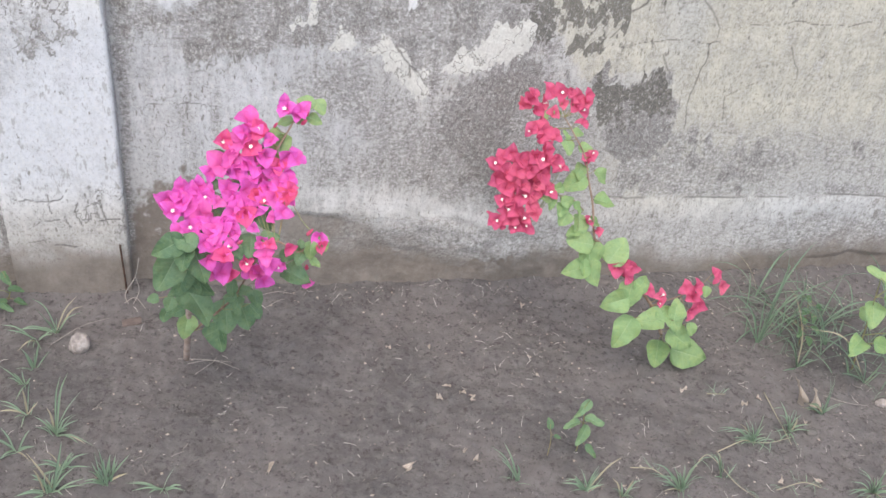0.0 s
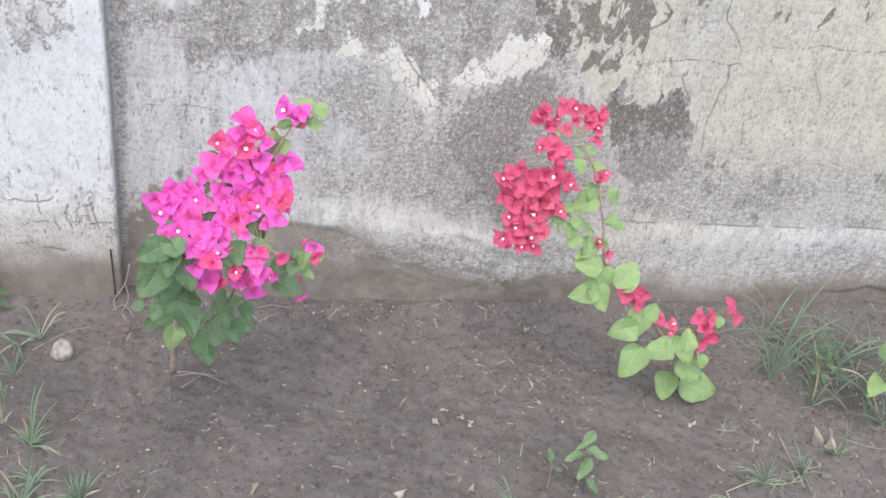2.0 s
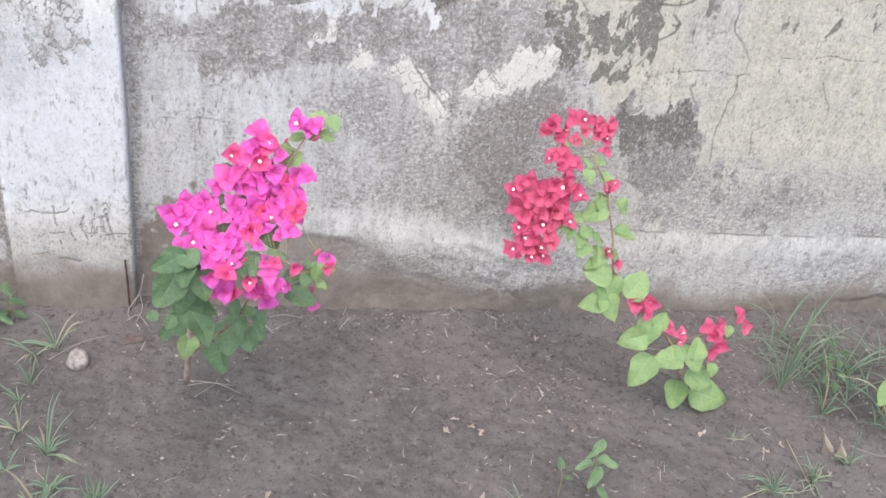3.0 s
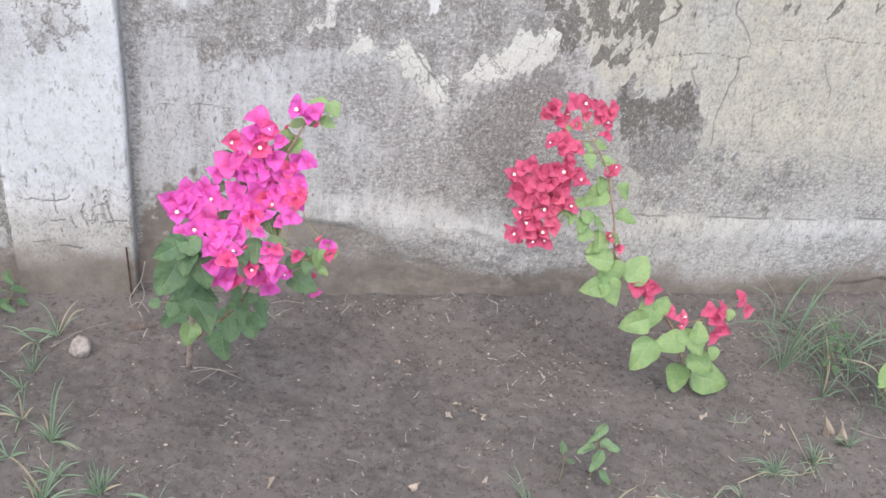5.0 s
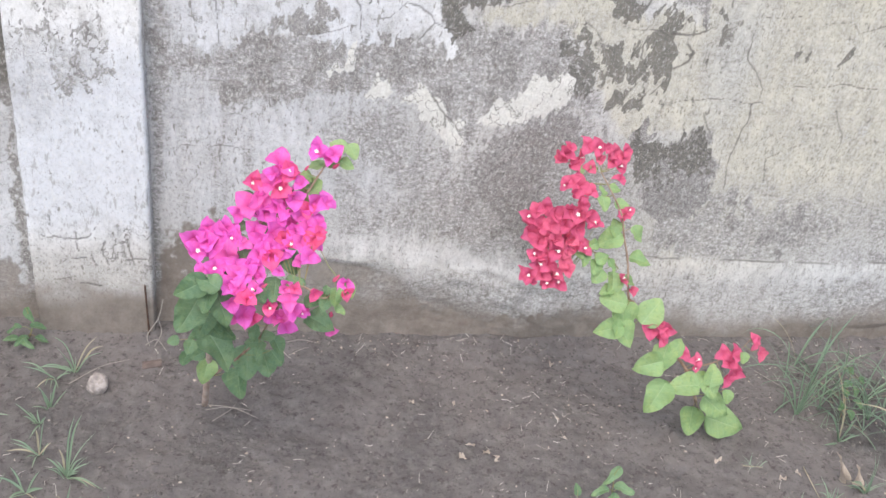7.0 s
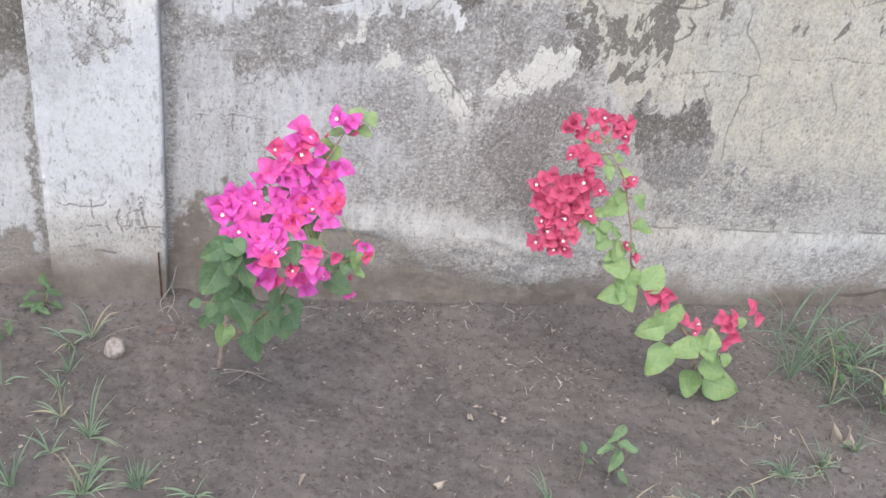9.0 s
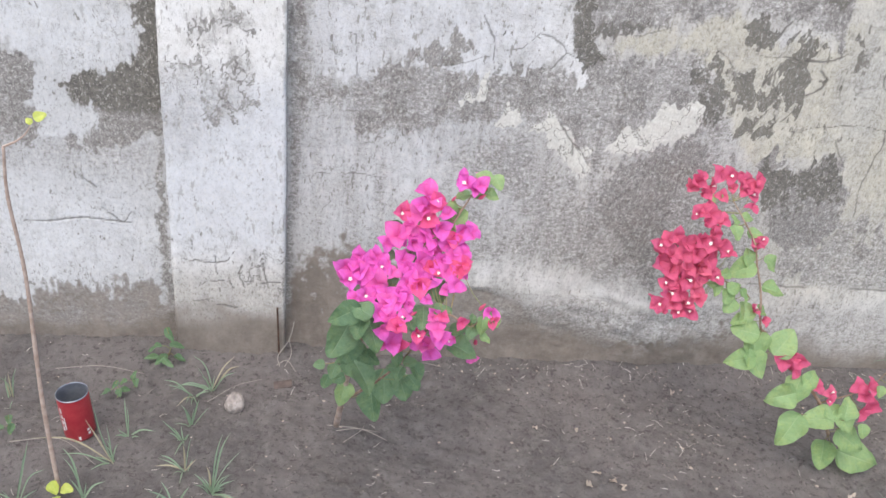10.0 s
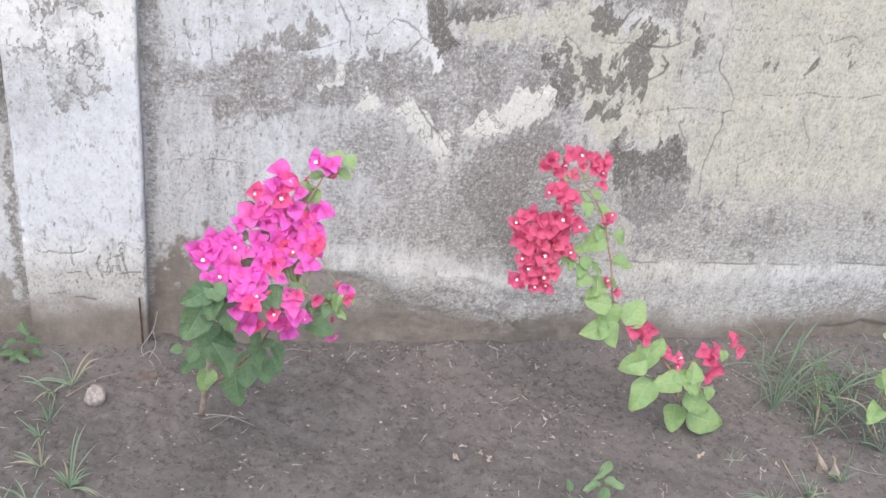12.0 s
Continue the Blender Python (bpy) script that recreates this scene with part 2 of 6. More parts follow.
CRIMSON = bract_material("crimson_bract", (0.75, 0.15, 0.28), (0.82, 0.21, 0.29), (0.64, 0.10, 0.25))
FLORET = plain_material("white_floret", (0.85, 0.82, 0.78), (0.8, 0.76, 0.62), 90, 0.6, 0)
BARK = plain_material("brown_bark", (0.20, 0.13, 0.09), (0.33, 0.24, 0.18), 70, 0.85, 0.6)
PALE_BARK = plain_material("pale_bark", (0.30, 0.22, 0.18), (0.44, 0.35, 0.30), 70, 0.85, 0.5)
SHOOT = plain_material("green_shoot", (0.20, 0.24, 0.10), (0.26, 0.19, 0.10), 50, 0.7, 0.2)
GRASS = leaf_material("grass_blade", (0.135, 0.215, 0.145), (0.225, 0.315, 0.205), (0.31, 0.38, 0.28), 0.25)
# darker copy of the grass, with the wall-side clump's shade in its colour
GRASS_SHADED = leaf_material("shaded_grass_blade", (0.115, 0.185, 0.125), (0.17, 0.25, 0.165), (0.25, 0.31, 0.22), 0.25)
STRAW = plain_material("dry_straw", (0.20, 0.17, 0.145), (0.62, 0.58, 0.52), 40, 0.85, 0.2, True)
DRYBLADE = plain_material("dry_grass_blade", (0.26, 0.23, 0.15), (0.40, 0.36, 0.26), 4, 0.85, 0.2)
DRYLEAF = plain_material("dry_leaf", (0.30, 0.24, 0.19), (0.52, 0.45, 0.38), 60, 0.8, 0.4)
STONE = plain_material("grey_stone", (0.21, 0.18, 0.165), (0.50, 0.44, 0.40), 60, 0.95, 1.0)
BRICK = plain_material("old_brick", (0.10, 0.078, 0.07), (0.15, 0.115, 0.10), 60, 0.95, 0.6)
CLOD = plain_material("soil_clod", (0.095, 0.085, 0.078), (0.16, 0.144, 0.132), 60, 0.95, 0.6, True)
CAN_RED = plain_material("red_can_paint", (0.27, 0.022, 0.032), (0.35, 0.045, 0.052), 25, 0.4, 0.1)
CAN_METAL = plain_material("dull_can_metal", (0.22, 0.235, 0.27), (0.32, 0.335, 0.37), 60, 0.45, 0.1, metal=0.7)
CAN_WHITE = plain_material("white_can_print", (0.7, 0.68, 0.66), (0.6, 0.57, 0.55), 80, 0.5, 0)
RUST = plain_material("rusty_iron", (0.055, 0.035, 0.028), (0.12, 0.07, 0.05), 90, 0.9, 0.5)


# ---- mesh helpers ----
def part(name, data, material, parent=None, label="", at=None):
    """Links a mesh as one object, under a thing or a part where one is given."""
    if isinstance(data, bmesh.types.BMesh):
        mesh = bpy.data.meshes.new(name)
        data.to_mesh(mesh)
        data.free()
        data = mesh
    if material and not data.materials:
        data.materials.append(material)
    ob = new(name, data)
    ob.parent = parent
    if at is not None:
        ob.matrix_basis = at
    return tagged(ob, label)


def shade_smooth(mesh):
    mesh.polygons.foreach_set("use_smooth", np.ones(len(mesh.polygons), bool))
    return mesh


def grid_mesh(name, points, masks=None):
    """A sheet from an array of points (rows, columns, 3), with float masks at its points."""
    rows, cols = points.shape[:2]
    index = np.arange(rows * cols).reshape(rows, cols)
    quads = np.stack([index[:-1, :-1], index[:-1, 1:], index[1:, 1:], index[1:, :-1]], -1).reshape(-1)
    mesh = bpy.data.meshes.new(name)
    mesh.vertices.add(rows * cols)
    mesh.vertices.foreach_set("co", points.astype(np.float32).ravel())
    mesh.loops.add(len(quads))
    mesh.loops.foreach_set("vertex_index", quads.astype(np.int32))
    count = len(quads) // 4
    mesh.polygons.add(count)
    mesh.polygons.foreach_set("loop_start", np.arange(0, count * 4, 4, dtype=np.int32))
    mesh.update(calc_edges=True)
    for key, values in (masks or {}).items():
        mesh.attributes.new(key, "FLOAT", "POINT").data.foreach_set("value", np.broadcast_to(values, (rows, cols)).astype(np.float32).ravel())
    return shade_smooth(mesh)


def curve_points(points, count):
    """Points along a smooth curve through the given ones."""
    p = [Vector(q) for q in points]
    p = [2 * p[0] - p[1], *p, 2 * p[-1] - p[-2]]
    out, spans = [], len(p) - 3
    for k in range(count + 1):
        s = min(k / count * spans, spans - 1e-6)
        i, u = int(s), s - int(s)
        a, b, c, d = p[i:i + 4]
        out.append(0.5 * (2 * b + (c - a) * u + (2 * a - 5 * b + 4 * c - d) * u**2 + (3 * b - 3 * c + d - a) * u**3))
    return out


def tube(bm, points, r0, r1, sides=6, wobble=0.0):
    """A tapered stalk along points, closed at both ends."""
    rings = []
    first = (points[1] - points[0]).normalized()
    across = first.orthogonal().normalized()
    for k, p in enumerate(points):
        way = (points[min(k + 1, len(points) - 1)] - points[max(k - 1, 0)]).normalized()
        across = (across - across.dot(way) * way).normalized()
        turn = Matrix((across, way.cross(across), way)).transposed()
        r = (r0 + (r1 - r0) * k / (len(points) - 1)) * (1 + random.uniform(-wobble, wobble))
        rings.append([bm.verts.new(p + turn @ Vector((r * math.cos(a), r * math.sin(a), 0))) for a in (2 * math.pi * j / sides for j in range(sides))])
    for a, b in zip(rings, rings[1:]):
        for j in range(sides):
            bm.faces.new((a[j], a[(j + 1) % sides], b[(j + 1) % sides], b[j])).smooth = True
    bm.faces.new(rings[0][::-1])
    bm.faces.new(rings[-1])


def aim(place, normal, tip, scale=1.0):
    """A pose whose z is the normal and whose y is nearest to the way of the tip."""
    z = Vector(normal).normalized()
    y = Vector(tip) - Vector(tip).dot(z) * z
    y = y.normalized() if y.length > 1e-4 else z.orthogonal().normalized()
    x = y.cross(z)
    m = Matrix((x, y, z)).transposed().to_4x4()
    return Matrix.Translation(place) @ m @ Matrix.Scale(scale, 4)


def jitter(v, amount):
    return Vector(v) + Vector((random.uniform(-1, 1), random.uniform(-1, 1), random.uniform(-1, 1))) * amount


# ---- wall ----
# outlines of stains, and of shade strips by the pilaster, as (along, up)
LIMEWASH = [
    [(-0.566, 0.918), (-0.569, 0.649), (-0.561, 0.672), (-0.521, 0.671), (-0.514, 0.637), (-0.496, 0.667), (-0.466, 0.635), (-0.463, 0.681), (-0.423, 0.703), (-0.41, 0.682), (-0.386, 0.709), (-0.354, 0.674), (-0.296, 0.694), (-0.26, 0.686), (-0.208, 0.7), (-0.152, 0.699), (-0.12, 0.713), (-0.066, 0.695), (-0.039, 0.71), (-0.067, 0.748), (-0.085, 0.844), (-0.074, 0.968)],
    [(-0.027, 0.776), (0.043, 0.787), (0.103, 0.808), (0.121, 0.76), (0.19, 0.735), (0.212, 0.716), (0.274, 0.603), (0.348, 0.542), (0.386, 0.55), (0.537, 0.551), (0.634, 0.443), (0.747, 0.417), (0.848, 0.435), (0.996, 0.379), (1.119, 0.398), (1.346, 0.42), (1.097, 0.923), (0.683, 0.888), (0.601, 0.852), (0.454, 0.84), (0.437, 0.786), (0.39, 0.817), (0.324, 0.777), (0.221, 0.849), (0.168, 0.811), (0.115, 0.779), (0.114, 0.75), (0.061, 0.748), (-0.008, 0.739)],
]
BAND = [
    [(-0.614, 0.847), (-0.619, 0.554), (-0.578, 0.596), (-0.527, 0.591), (-0.463, 0.542), (-0.429, 0.547), (-0.354, 0.539), (-0.289, 0.578), (-0.2, 0.595), (-0.14, 0.58), (-0.105, 0.576), (-0.006, 0.461), (0.033, 0.54), (0.119, 0.547), (0.208, 0.58), (0.244, 0.563), (0.277, 0.591), (0.218, 0.687), (0.186, 0.755), (0.118, 0.762), (0.06, 0.752), (-0.032, 0.745), (-0.045, 0.879), (-0.089, 0.875), (-0.07, 0.725), (-0.143, 0.72), (-0.253, 0.701), (-0.36, 0.688), (-0.413, 0.701), (-0.46, 0.692), (-0.466, 0.653), (-0.516, 0.652), (-0.556, 0.685), (-0.577, 0.668), (-0.577, 0.851)],
]
GREY_FIELD = [
    [(-0.289, 0.584), (-0.141, 0.586), (-0.008, 0.474), (0.039, 0.54), (0.24, 0.582), (0.354, 0.542), (0.397, 0.476), (0.429, 0.228), (0.179, 0.195), (-0.014, 0.224), (-0.22, 0.21), (-0.27, 0.30), (-0.28, 0.45)],
]
HEART = [
    [(0.047, 0.541), (0.154, 0.561), (0.241, 0.576), (0.279, 0.523), (0.214, 0.483), (0.196, 0.372), (0.215, 0.226), (0.143, 0.248), (0.066, 0.312), (0.016, 0.394), (0.015, 0.488)],
    [(0.354, 0.532), (0.369, 0.559), (0.403, 0.52), (0.452, 0.531), (0.491, 0.542), (0.524, 0.553), (0.553, 0.483), (0.615, 0.384), (0.543, 0.352), (0.464, 0.32), (0.411, 0.334)],
]
RUSTY = [
    [(0.439, 0.364), (0.599, 0.413), (0.714, 0.379), (0.777, 0.396), (0.906, 0.361), (0.956, 0.315), (0.871, 0.281), (0.79, 0.24), (0.602, 0.246), (0.479, 0.26)],
    [(0.85, 0.593), (0.918, 0.576), (0.91, 0.547), (0.863, 0.559)],
    [(0.926, 0.392), (1.122, 0.39), (1.153, 0.319), (1.014, 0.332)],
]
FLAKES = [
    [(-0.143, 0.58), (-0.113, 0.608), (-0.086, 0.6), (-0.061, 0.579), (-0.039, 0.548), (-0.002, 0.543), (-0.022, 0.525), (-0.008, 0.505), (-0.012, 0.471), (-0.046, 0.497), (-0.071, 0.535), (-0.102, 0.549), (-0.119, 0.574)],
    [(0.02, 0.543), (0.045, 0.583), (0.088, 0.599), (0.111, 0.626), (0.126, 0.652), (0.154, 0.644), (0.181, 0.661), (0.208, 0.649), (0.206, 0.599), (0.178, 0.571), (0.141, 0.563), (0.111, 0.555), (0.057, 0.544)],
    [(-0.212, 0.586), (-0.196, 0.618), (-0.172, 0.631), (-0.163, 0.594), (-0.193, 0.581)],
    [(-0.256, 0.63), (-0.246, 0.675), (-0.231, 0.682), (-0.235, 0.634)],
    [(-0.292, 0.631), (-0.265, 0.644), (-0.259, 0.633), (-0.286, 0.625)],
]
BLACKS = [
    [(0.25, 0.824), (0.285, 0.834), (0.321, 0.8), (0.305, 0.781), (0.269, 0.774), (0.25, 0.795)],
    [(0.261, 0.72), (0.28, 0.727), (0.301, 0.692), (0.34, 0.67), (0.33, 0.657), (0.276, 0.656), (0.26, 0.665)],
    [(0.36, 0.775), (0.377, 0.819), (0.397, 0.8), (0.387, 0.758), (0.407, 0.711), (0.394, 0.683), (0.378, 0.653), (0.363, 0.671), (0.362, 0.745)],
    [(0.314, 0.618), (0.347, 0.626), (0.371, 0.615), (0.362, 0.6), (0.333, 0.599)],
    [(0.164, 0.748), (0.215, 0.74), (0.221, 0.77), (0.251, 0.652), (0.248, 0.607), (0.216, 0.605), (0.186, 0.66), (0.156, 0.718)],
    [(-0.1, 0.935), (-0.059, 0.939), (-0.042, 0.75), (-0.027, 0.723), (-0.06, 0.709), (-0.072, 0.748)],
]
CRACKS = [
    [(0.53, 0.909), (0.561, 0.831), (0.563, 0.777), (0.567, 0.728), (0.573, 0.71), (0.601, 0.686), (0.621, 0.655), (0.623, 0.629), (0.605, 0.621), (0.613, 0.582), (0.603, 0.554), (0.6, 0.505), (0.597, 0.47), (0.604, 0.42)],
    [(0.406, 0.604), (0.469, 0.62), (0.549, 0.631), (0.607, 0.624), (0.631, 0.627)],
    [(0.693, 0.663), (0.735, 0.666), (0.803, 0.679), (0.848, 0.675), (0.939, 0.674), (0.994, 0.686)],
    [(0.503, 0.596), (0.518, 0.57), (0.535, 0.544)],
    [(0.572, 0.802), (0.617, 0.805), (0.658, 0.814)],
    [(0.714, 0.804), (0.785, 0.809), (0.797, 0.788), (0.867, 0.812), (0.913, 0.79)],
    [(-0.084, 0.598), (-0.062, 0.566), (-0.035, 0.543), (-0.01, 0.51)],
    [(-0.052, 0.556), (-0.05, 0.533)],
    [(-0.259, 0.798), (-0.235, 0.757), (-0.234, 0.719), (-0.229, 0.678)],
]
CRACKS_LIME = [
    [(-0.566, 0.456), (-0.495, 0.462), (-0.432, 0.455)], [(-0.488, 0.46), (-0.486, 0.41)],
    [(-0.211, 0.737), (-0.179, 0.745), (-0.149, 0.775), (-0.12, 0.764), (-0.105, 0.751), (-0.094, 0.735), (-0.104, 0.721), (-0.119, 0.705)],
    [(-0.094, 0.735), (-0.064, 0.726), (-0.041, 0.725)],
    [(-0.025, 0.778), (0.043, 0.784), (0.105, 0.802)],
    [(-0.511, 0.746), (-0.496, 0.742), (-0.492, 0.706), (-0.49, 0.663)],
    [(-0.243, 0.722), (-0.28, 0.71), (-0.312, 0.702), (-0.349, 0.689)],
    [(0.111, 0.594), (0.11, 0.579), (0.089, 0.573)],
    [(0.08, 0.576), (0.1, 0.56)],
    [(0.69, 0.499), (0.726, 0.522), (0.785, 0.534)],
    [(0.687, 0.491), (0.704, 0.419)],
    [(0.789, 0.454), (0.797, 0.483)],
    [(0.277, 0.762), (0.317, 0.753), (0.366, 0.759), (0.388, 0.752)],
    [(0.842, 0.45), (0.851, 0.559), (0.81, 0.619)],
    [(0.991, 0.47), (1.014, 0.433)],
    [(0.977, 0.543), (1.007, 0.5)],
]
CRACKS_THICK = [
    [(0.392, 0.759), (0.444, 0.76), (0.474, 0.779)],
    [(0.409, 0.772), (0.415, 0.786), (0.431, 0.783), (0.436, 0.757)],
    [(0.427, 0.737), (0.446, 0.72), (0.441, 0.699), (0.412, 0.684)],
    [(0.35, 0.658), (0.363, 0.627), (0.352, 0.607)],
    [(0.316, 0.729), (0.316, 0.693)],
    [(0.338, 0.743), (0.336, 0.7), (0.363, 0.671)],
    [(0.201, 0.768), (0.247, 0.73)],
    [(0.336, 0.83), (0.319, 0.794)],
    [(0.395, 0.648), (0.373, 0.628)],
    [(0.29, 0.648), (0.313, 0.618)],
]
LEFT_DARK = [
    [(-1.036, 0.617), (-1.023, 0.602), (-1.018, 0.575), (-0.971, 0.561), (-0.97, 0.521), (-1.055, 0.496), (-1.036, 0.486), (-0.962, 0.49), (-0.907, 0.513), (-0.855, 0.513), (-0.848, 0.72), (-0.849, 0.896), (-0.881, 0.894), (-0.89, 0.665), (-0.954, 0.641), (-0.99, 0.626), (-1.02, 0.624)],
    [(-1.15, 0.683), (-1.093, 0.677), (-1.072, 0.652), (-1.095, 0.586), (-1.064, 0.549), (-1.096, 0.496), (-1.181, 0.479)],
    # strip along the pilaster: its soft shade drawn together with stain
    [(-0.874, 0.509), (-0.868, 0.389), (-0.881, 0.217), (-0.876, 0.104), (-0.856, 0.046), (-0.851, 0.326), (-0.855, 0.511)],
]
LEFT_LOW = [
    [(-1.253, 0.146), (-1.167, 0.122), (-1.091, 0.181), (-1.001, 0.178), (-0.874, 0.187), (-0.855, -0.015), (-1.28, -0.029)],
]
PIER_DIRT = [
    [(-0.838, 0.677), (-0.796, 0.69), (-0.776, 0.707), (-0.749, 0.688), (-0.748, 0.657), (-0.726, 0.7), (-0.686, 0.708), (-0.677, 0.672), (-0.687, 0.639), (-0.672, 0.618), (-0.688, 0.59), (-0.73, 0.565), (-0.761, 0.555), (-0.781, 0.573), (-0.801, 0.599), (-0.814, 0.631), (-0.837, 0.64)],
    [(-0.793, 0.766), (-0.724, 0.786), (-0.686, 0.774), (-0.676, 0.745), (-0.716, 0.727), (-0.761, 0.713), (-0.795, 0.726)],
    [(-0.71, 0.265), (-0.692, 0.286), (-0.669, 0.307), (-0.658, 0.267), (-0.647, 0.227), (-0.676, 0.212), (-0.704, 0.225)],
    [(-0.635, 0.295), (-0.622, 0.309), (-0.616, 0.173), (-0.658, 0.199), (-0.647, 0.241)],
]
SMUDGES = [
    [(-0.363, 0.713), (-0.346, 0.761), (-0.315, 0.746), (-0.277, 0.745), (-0.251, 0.703), (-0.295, 0.69), (-0.351, 0.686)],
    [(-0.392, 0.702), (-0.382, 0.722), (-0.361, 0.72), (-0.362, 0.682), (-0.383, 0.683)],
    [(-0.208, 0.695), (-0.192, 0.708), (-0.142, 0.707), (-0.152, 0.692), (-0.196, 0.687)],
]
CRAZED = [
    [(0.205, 0.774), (0.276, 0.768), (0.34, 0.813), (0.418, 0.831), (0.467, 0.703), (0.419, 0.605), (0.266, 0.583), (0.255, 0.665)],
    [(-0.269, 0.787), (-0.215, 0.78), (-0.218, 0.681), (-0.251, 0.684)],
    [(0.644, 0.764), (0.758, 0.76), (0.865, 0.78), (0.929, 0.733), (0.781, 0.697), (0.679, 0.704)],
]
UPPER_DARK = [
    [(-0.112, 0.928), (0.198, 0.953), (0.212, 0.84), (0.187, 0.828), (0.174, 0.814), (0.104, 0.822), (0.099, 0.794), (0.007, 0.782), (-0.036, 0.774), (-0.036, 0.746), (-0.071, 0.719), (-0.091, 0.775)],
    [(0.198, 0.953), (0.436, 0.972), (0.455, 0.837), (0.466, 0.759), (0.42, 0.812), (0.336, 0.826), (0.257, 0.841)],
]
PALE = [
    [(-0.205, 0.440), (-0.135, 0.425), (-0.115, 0.35), (-0.15, 0.32), (-0.20, 0.35)], [(-0.26, 0.30), (-0.16, 0.29), (0.02, 0.235), (-0.12, 0.222), (-0.25, 0.24)],
    [(-0.406, 0.518), (-0.331, 0.528), (-0.317, 0.461), (-0.35, 0.434), (-0.407, 0.445)],
    [(-0.271, 0.277), (-0.174, 0.293), (0.176, 0.214), (0.26, 0.211), (0.128, 0.172), (-0.036, 0.194), (-0.142, 0.211)],
    [(0.458, 0.229), (0.761, 0.232), (1.208, 0.223), (1.225, 0.185), (0.777, 0.183), (0.469, 0.181)],
]
SHADE_AND_STREAKS = [
    # first: the pilaster's shade and mould; second: a dark run
    [(-0.614, 0.847), (-0.571, 0.851), (-0.578, 0.613), (-0.594, 0.401), (-0.606, 0.148), (-0.621, 0.148)],
    [(-0.444, 0.564), (-0.414, 0.565), (-0.417, 0.419), (-0.434, 0.406)],
]
BROWN = [
    (-0.196, 0.091, 0.156, 0.126, 1.0), (0.134, 0.043, 0.227, 0.043, 0.7), (0.41, 0.117, 0.06, 0.098, 0.4), (-0.489, 0.133, 0.173, 0.16, 0.7),
]
BLUE = [
    (1.086, 0.193, 0.256, 0.179, 0.6), (-0.473, 0.373, 0.146, 0.148, 0.8), (0.542, 0.72, 0.06, 0.122, 0.5),
]
CRACKS_LEFT = [[(-0.985, 0.36), (-0.945, 0.33), (-0.93, 0.355)], [(-1.02, 0.43), (-0.99, 0.405)], [(-1.14, 0.325), (-1.0, 0.335), (-0.93, 0.33)]]
CRACKS_PIER = [[(-0.828, 0.277), (-0.811, 0.269), (-0.800, 0.274), (-0.779, 0.268), (-0.739, 0.271), (-0.727, 0.286), (-0.718, 0.306)], [(-0.803, 0.203), (-0.782, 0.220), (-0.749, 0.224)], [(-0.764, 0.285), (-0.758, 0.240)], [(-0.738, 0.234), (-0.728, 0.207)], [(-0.709, 0.267), (-0.714, 0.234), (-0.703, 0.210)], [(-0.675, 0.301), (-0.666, 0.255), (-0.654, 0.209)], [(-0.672, 0.222), (-0.628, 0.223)], [(-0.826, 0.171), (-0.796, 0.175), (-0.768, 0.180)], [(-0.812, 0.322), (-0.804, 0.295)], [(-0.758, 0.163), (-0.720, 0.158)]]


def spots(x, z, ovals, soft=0.6):
    """How far each place lies inside the stains: about 1 at their hearts, 0 well outside."""
    wx, wz = x + 0.02 * fbm(x, z, 0.1, 3, 3), z + 0.02 * fbm(x, z, 0.1, 53, 3)
    total = np.zeros(np.broadcast(x, z).shape)
    for cx, cz, rx, rz, weight in ovals:
        d = np.sqrt(((wx - cx) / rx) ** 2 + ((wz - cz) / rz) ** 2)
        total = np.maximum(total, weight * smooth(1 + soft, 1 - soft, d))
    return total


TEARS = {}


def shape(x, z, outlines, soft=0.008, tear=0.012, seed=0):
    """Stains of given outlines with torn edges: 1 inside, 0 outside."""
    key = (x.shape, seed % 3)
    if key not in TEARS:
        TEARS[key] = (fbm(x, z, 0.07, 500 + seed, 4, 0.6) + 0.6 * fbm(x, z, 0.014, 520 + seed, 3, 0.7), fbm(x, z, 0.07, 540 + seed, 4, 0.6) + 1.1 * fbm(x, z * 0.3, 0.012, 560 + seed, 3, 0.7))
    wx, wz = x + tear * TEARS[key][0], z + tear * TEARS[key][1]
    total = np.zeros(x.shape)
    for line in outlines:
        q = np.array(line)
        low, high = q.min(0) - 0.05, q.max(0) + 0.05
        near = (wx > low[0]) & (wx < high[0]) & (wz > low[1]) & (wz < high[1])
        px, pz = wx[near], wz[near]
        dist, inside = np.full(px.shape, 9.0), np.zeros(px.shape, bool)
        for (ax, az), (bx, bz) in zip(line, line[1:] + line[:1]):
            u = np.clip(((px - ax) * (bx - ax) + (pz - az) * (bz - az)) / ((bx - ax) ** 2 + (bz - az) ** 2 + 1e-12), 0, 1)
            dist = np.minimum(dist, np.hypot(px - ax - u * (bx - ax), pz - az - u * (bz - az)))
            if az != bz:
                inside ^= ((az > pz) != (bz > pz)) & (px < (bx - ax) * (pz - az) / (bz - az) + ax)
        total[near] = np.maximum(total[near], smooth(soft, -soft, np.where(inside, -dist, dist)))
    return total


def ragged(field, x, z, seed, amount=0.5, size=0.05, low=0.28, high=0.72):
    """A stain's own outline: torn at all sizes, with loose flecks and short runs downwards."""
    n = fbm(x, z, size, seed, 6, 0.72) * 0.75 + fbm(x, z * 0.25, 0.02, seed + 20, 3) * 0.3 + fbm(x, z, 0.009, seed + 30, 2) * 0.25
    return smooth(low, high, field + amount * n * smooth(0.02, 0.25, field))


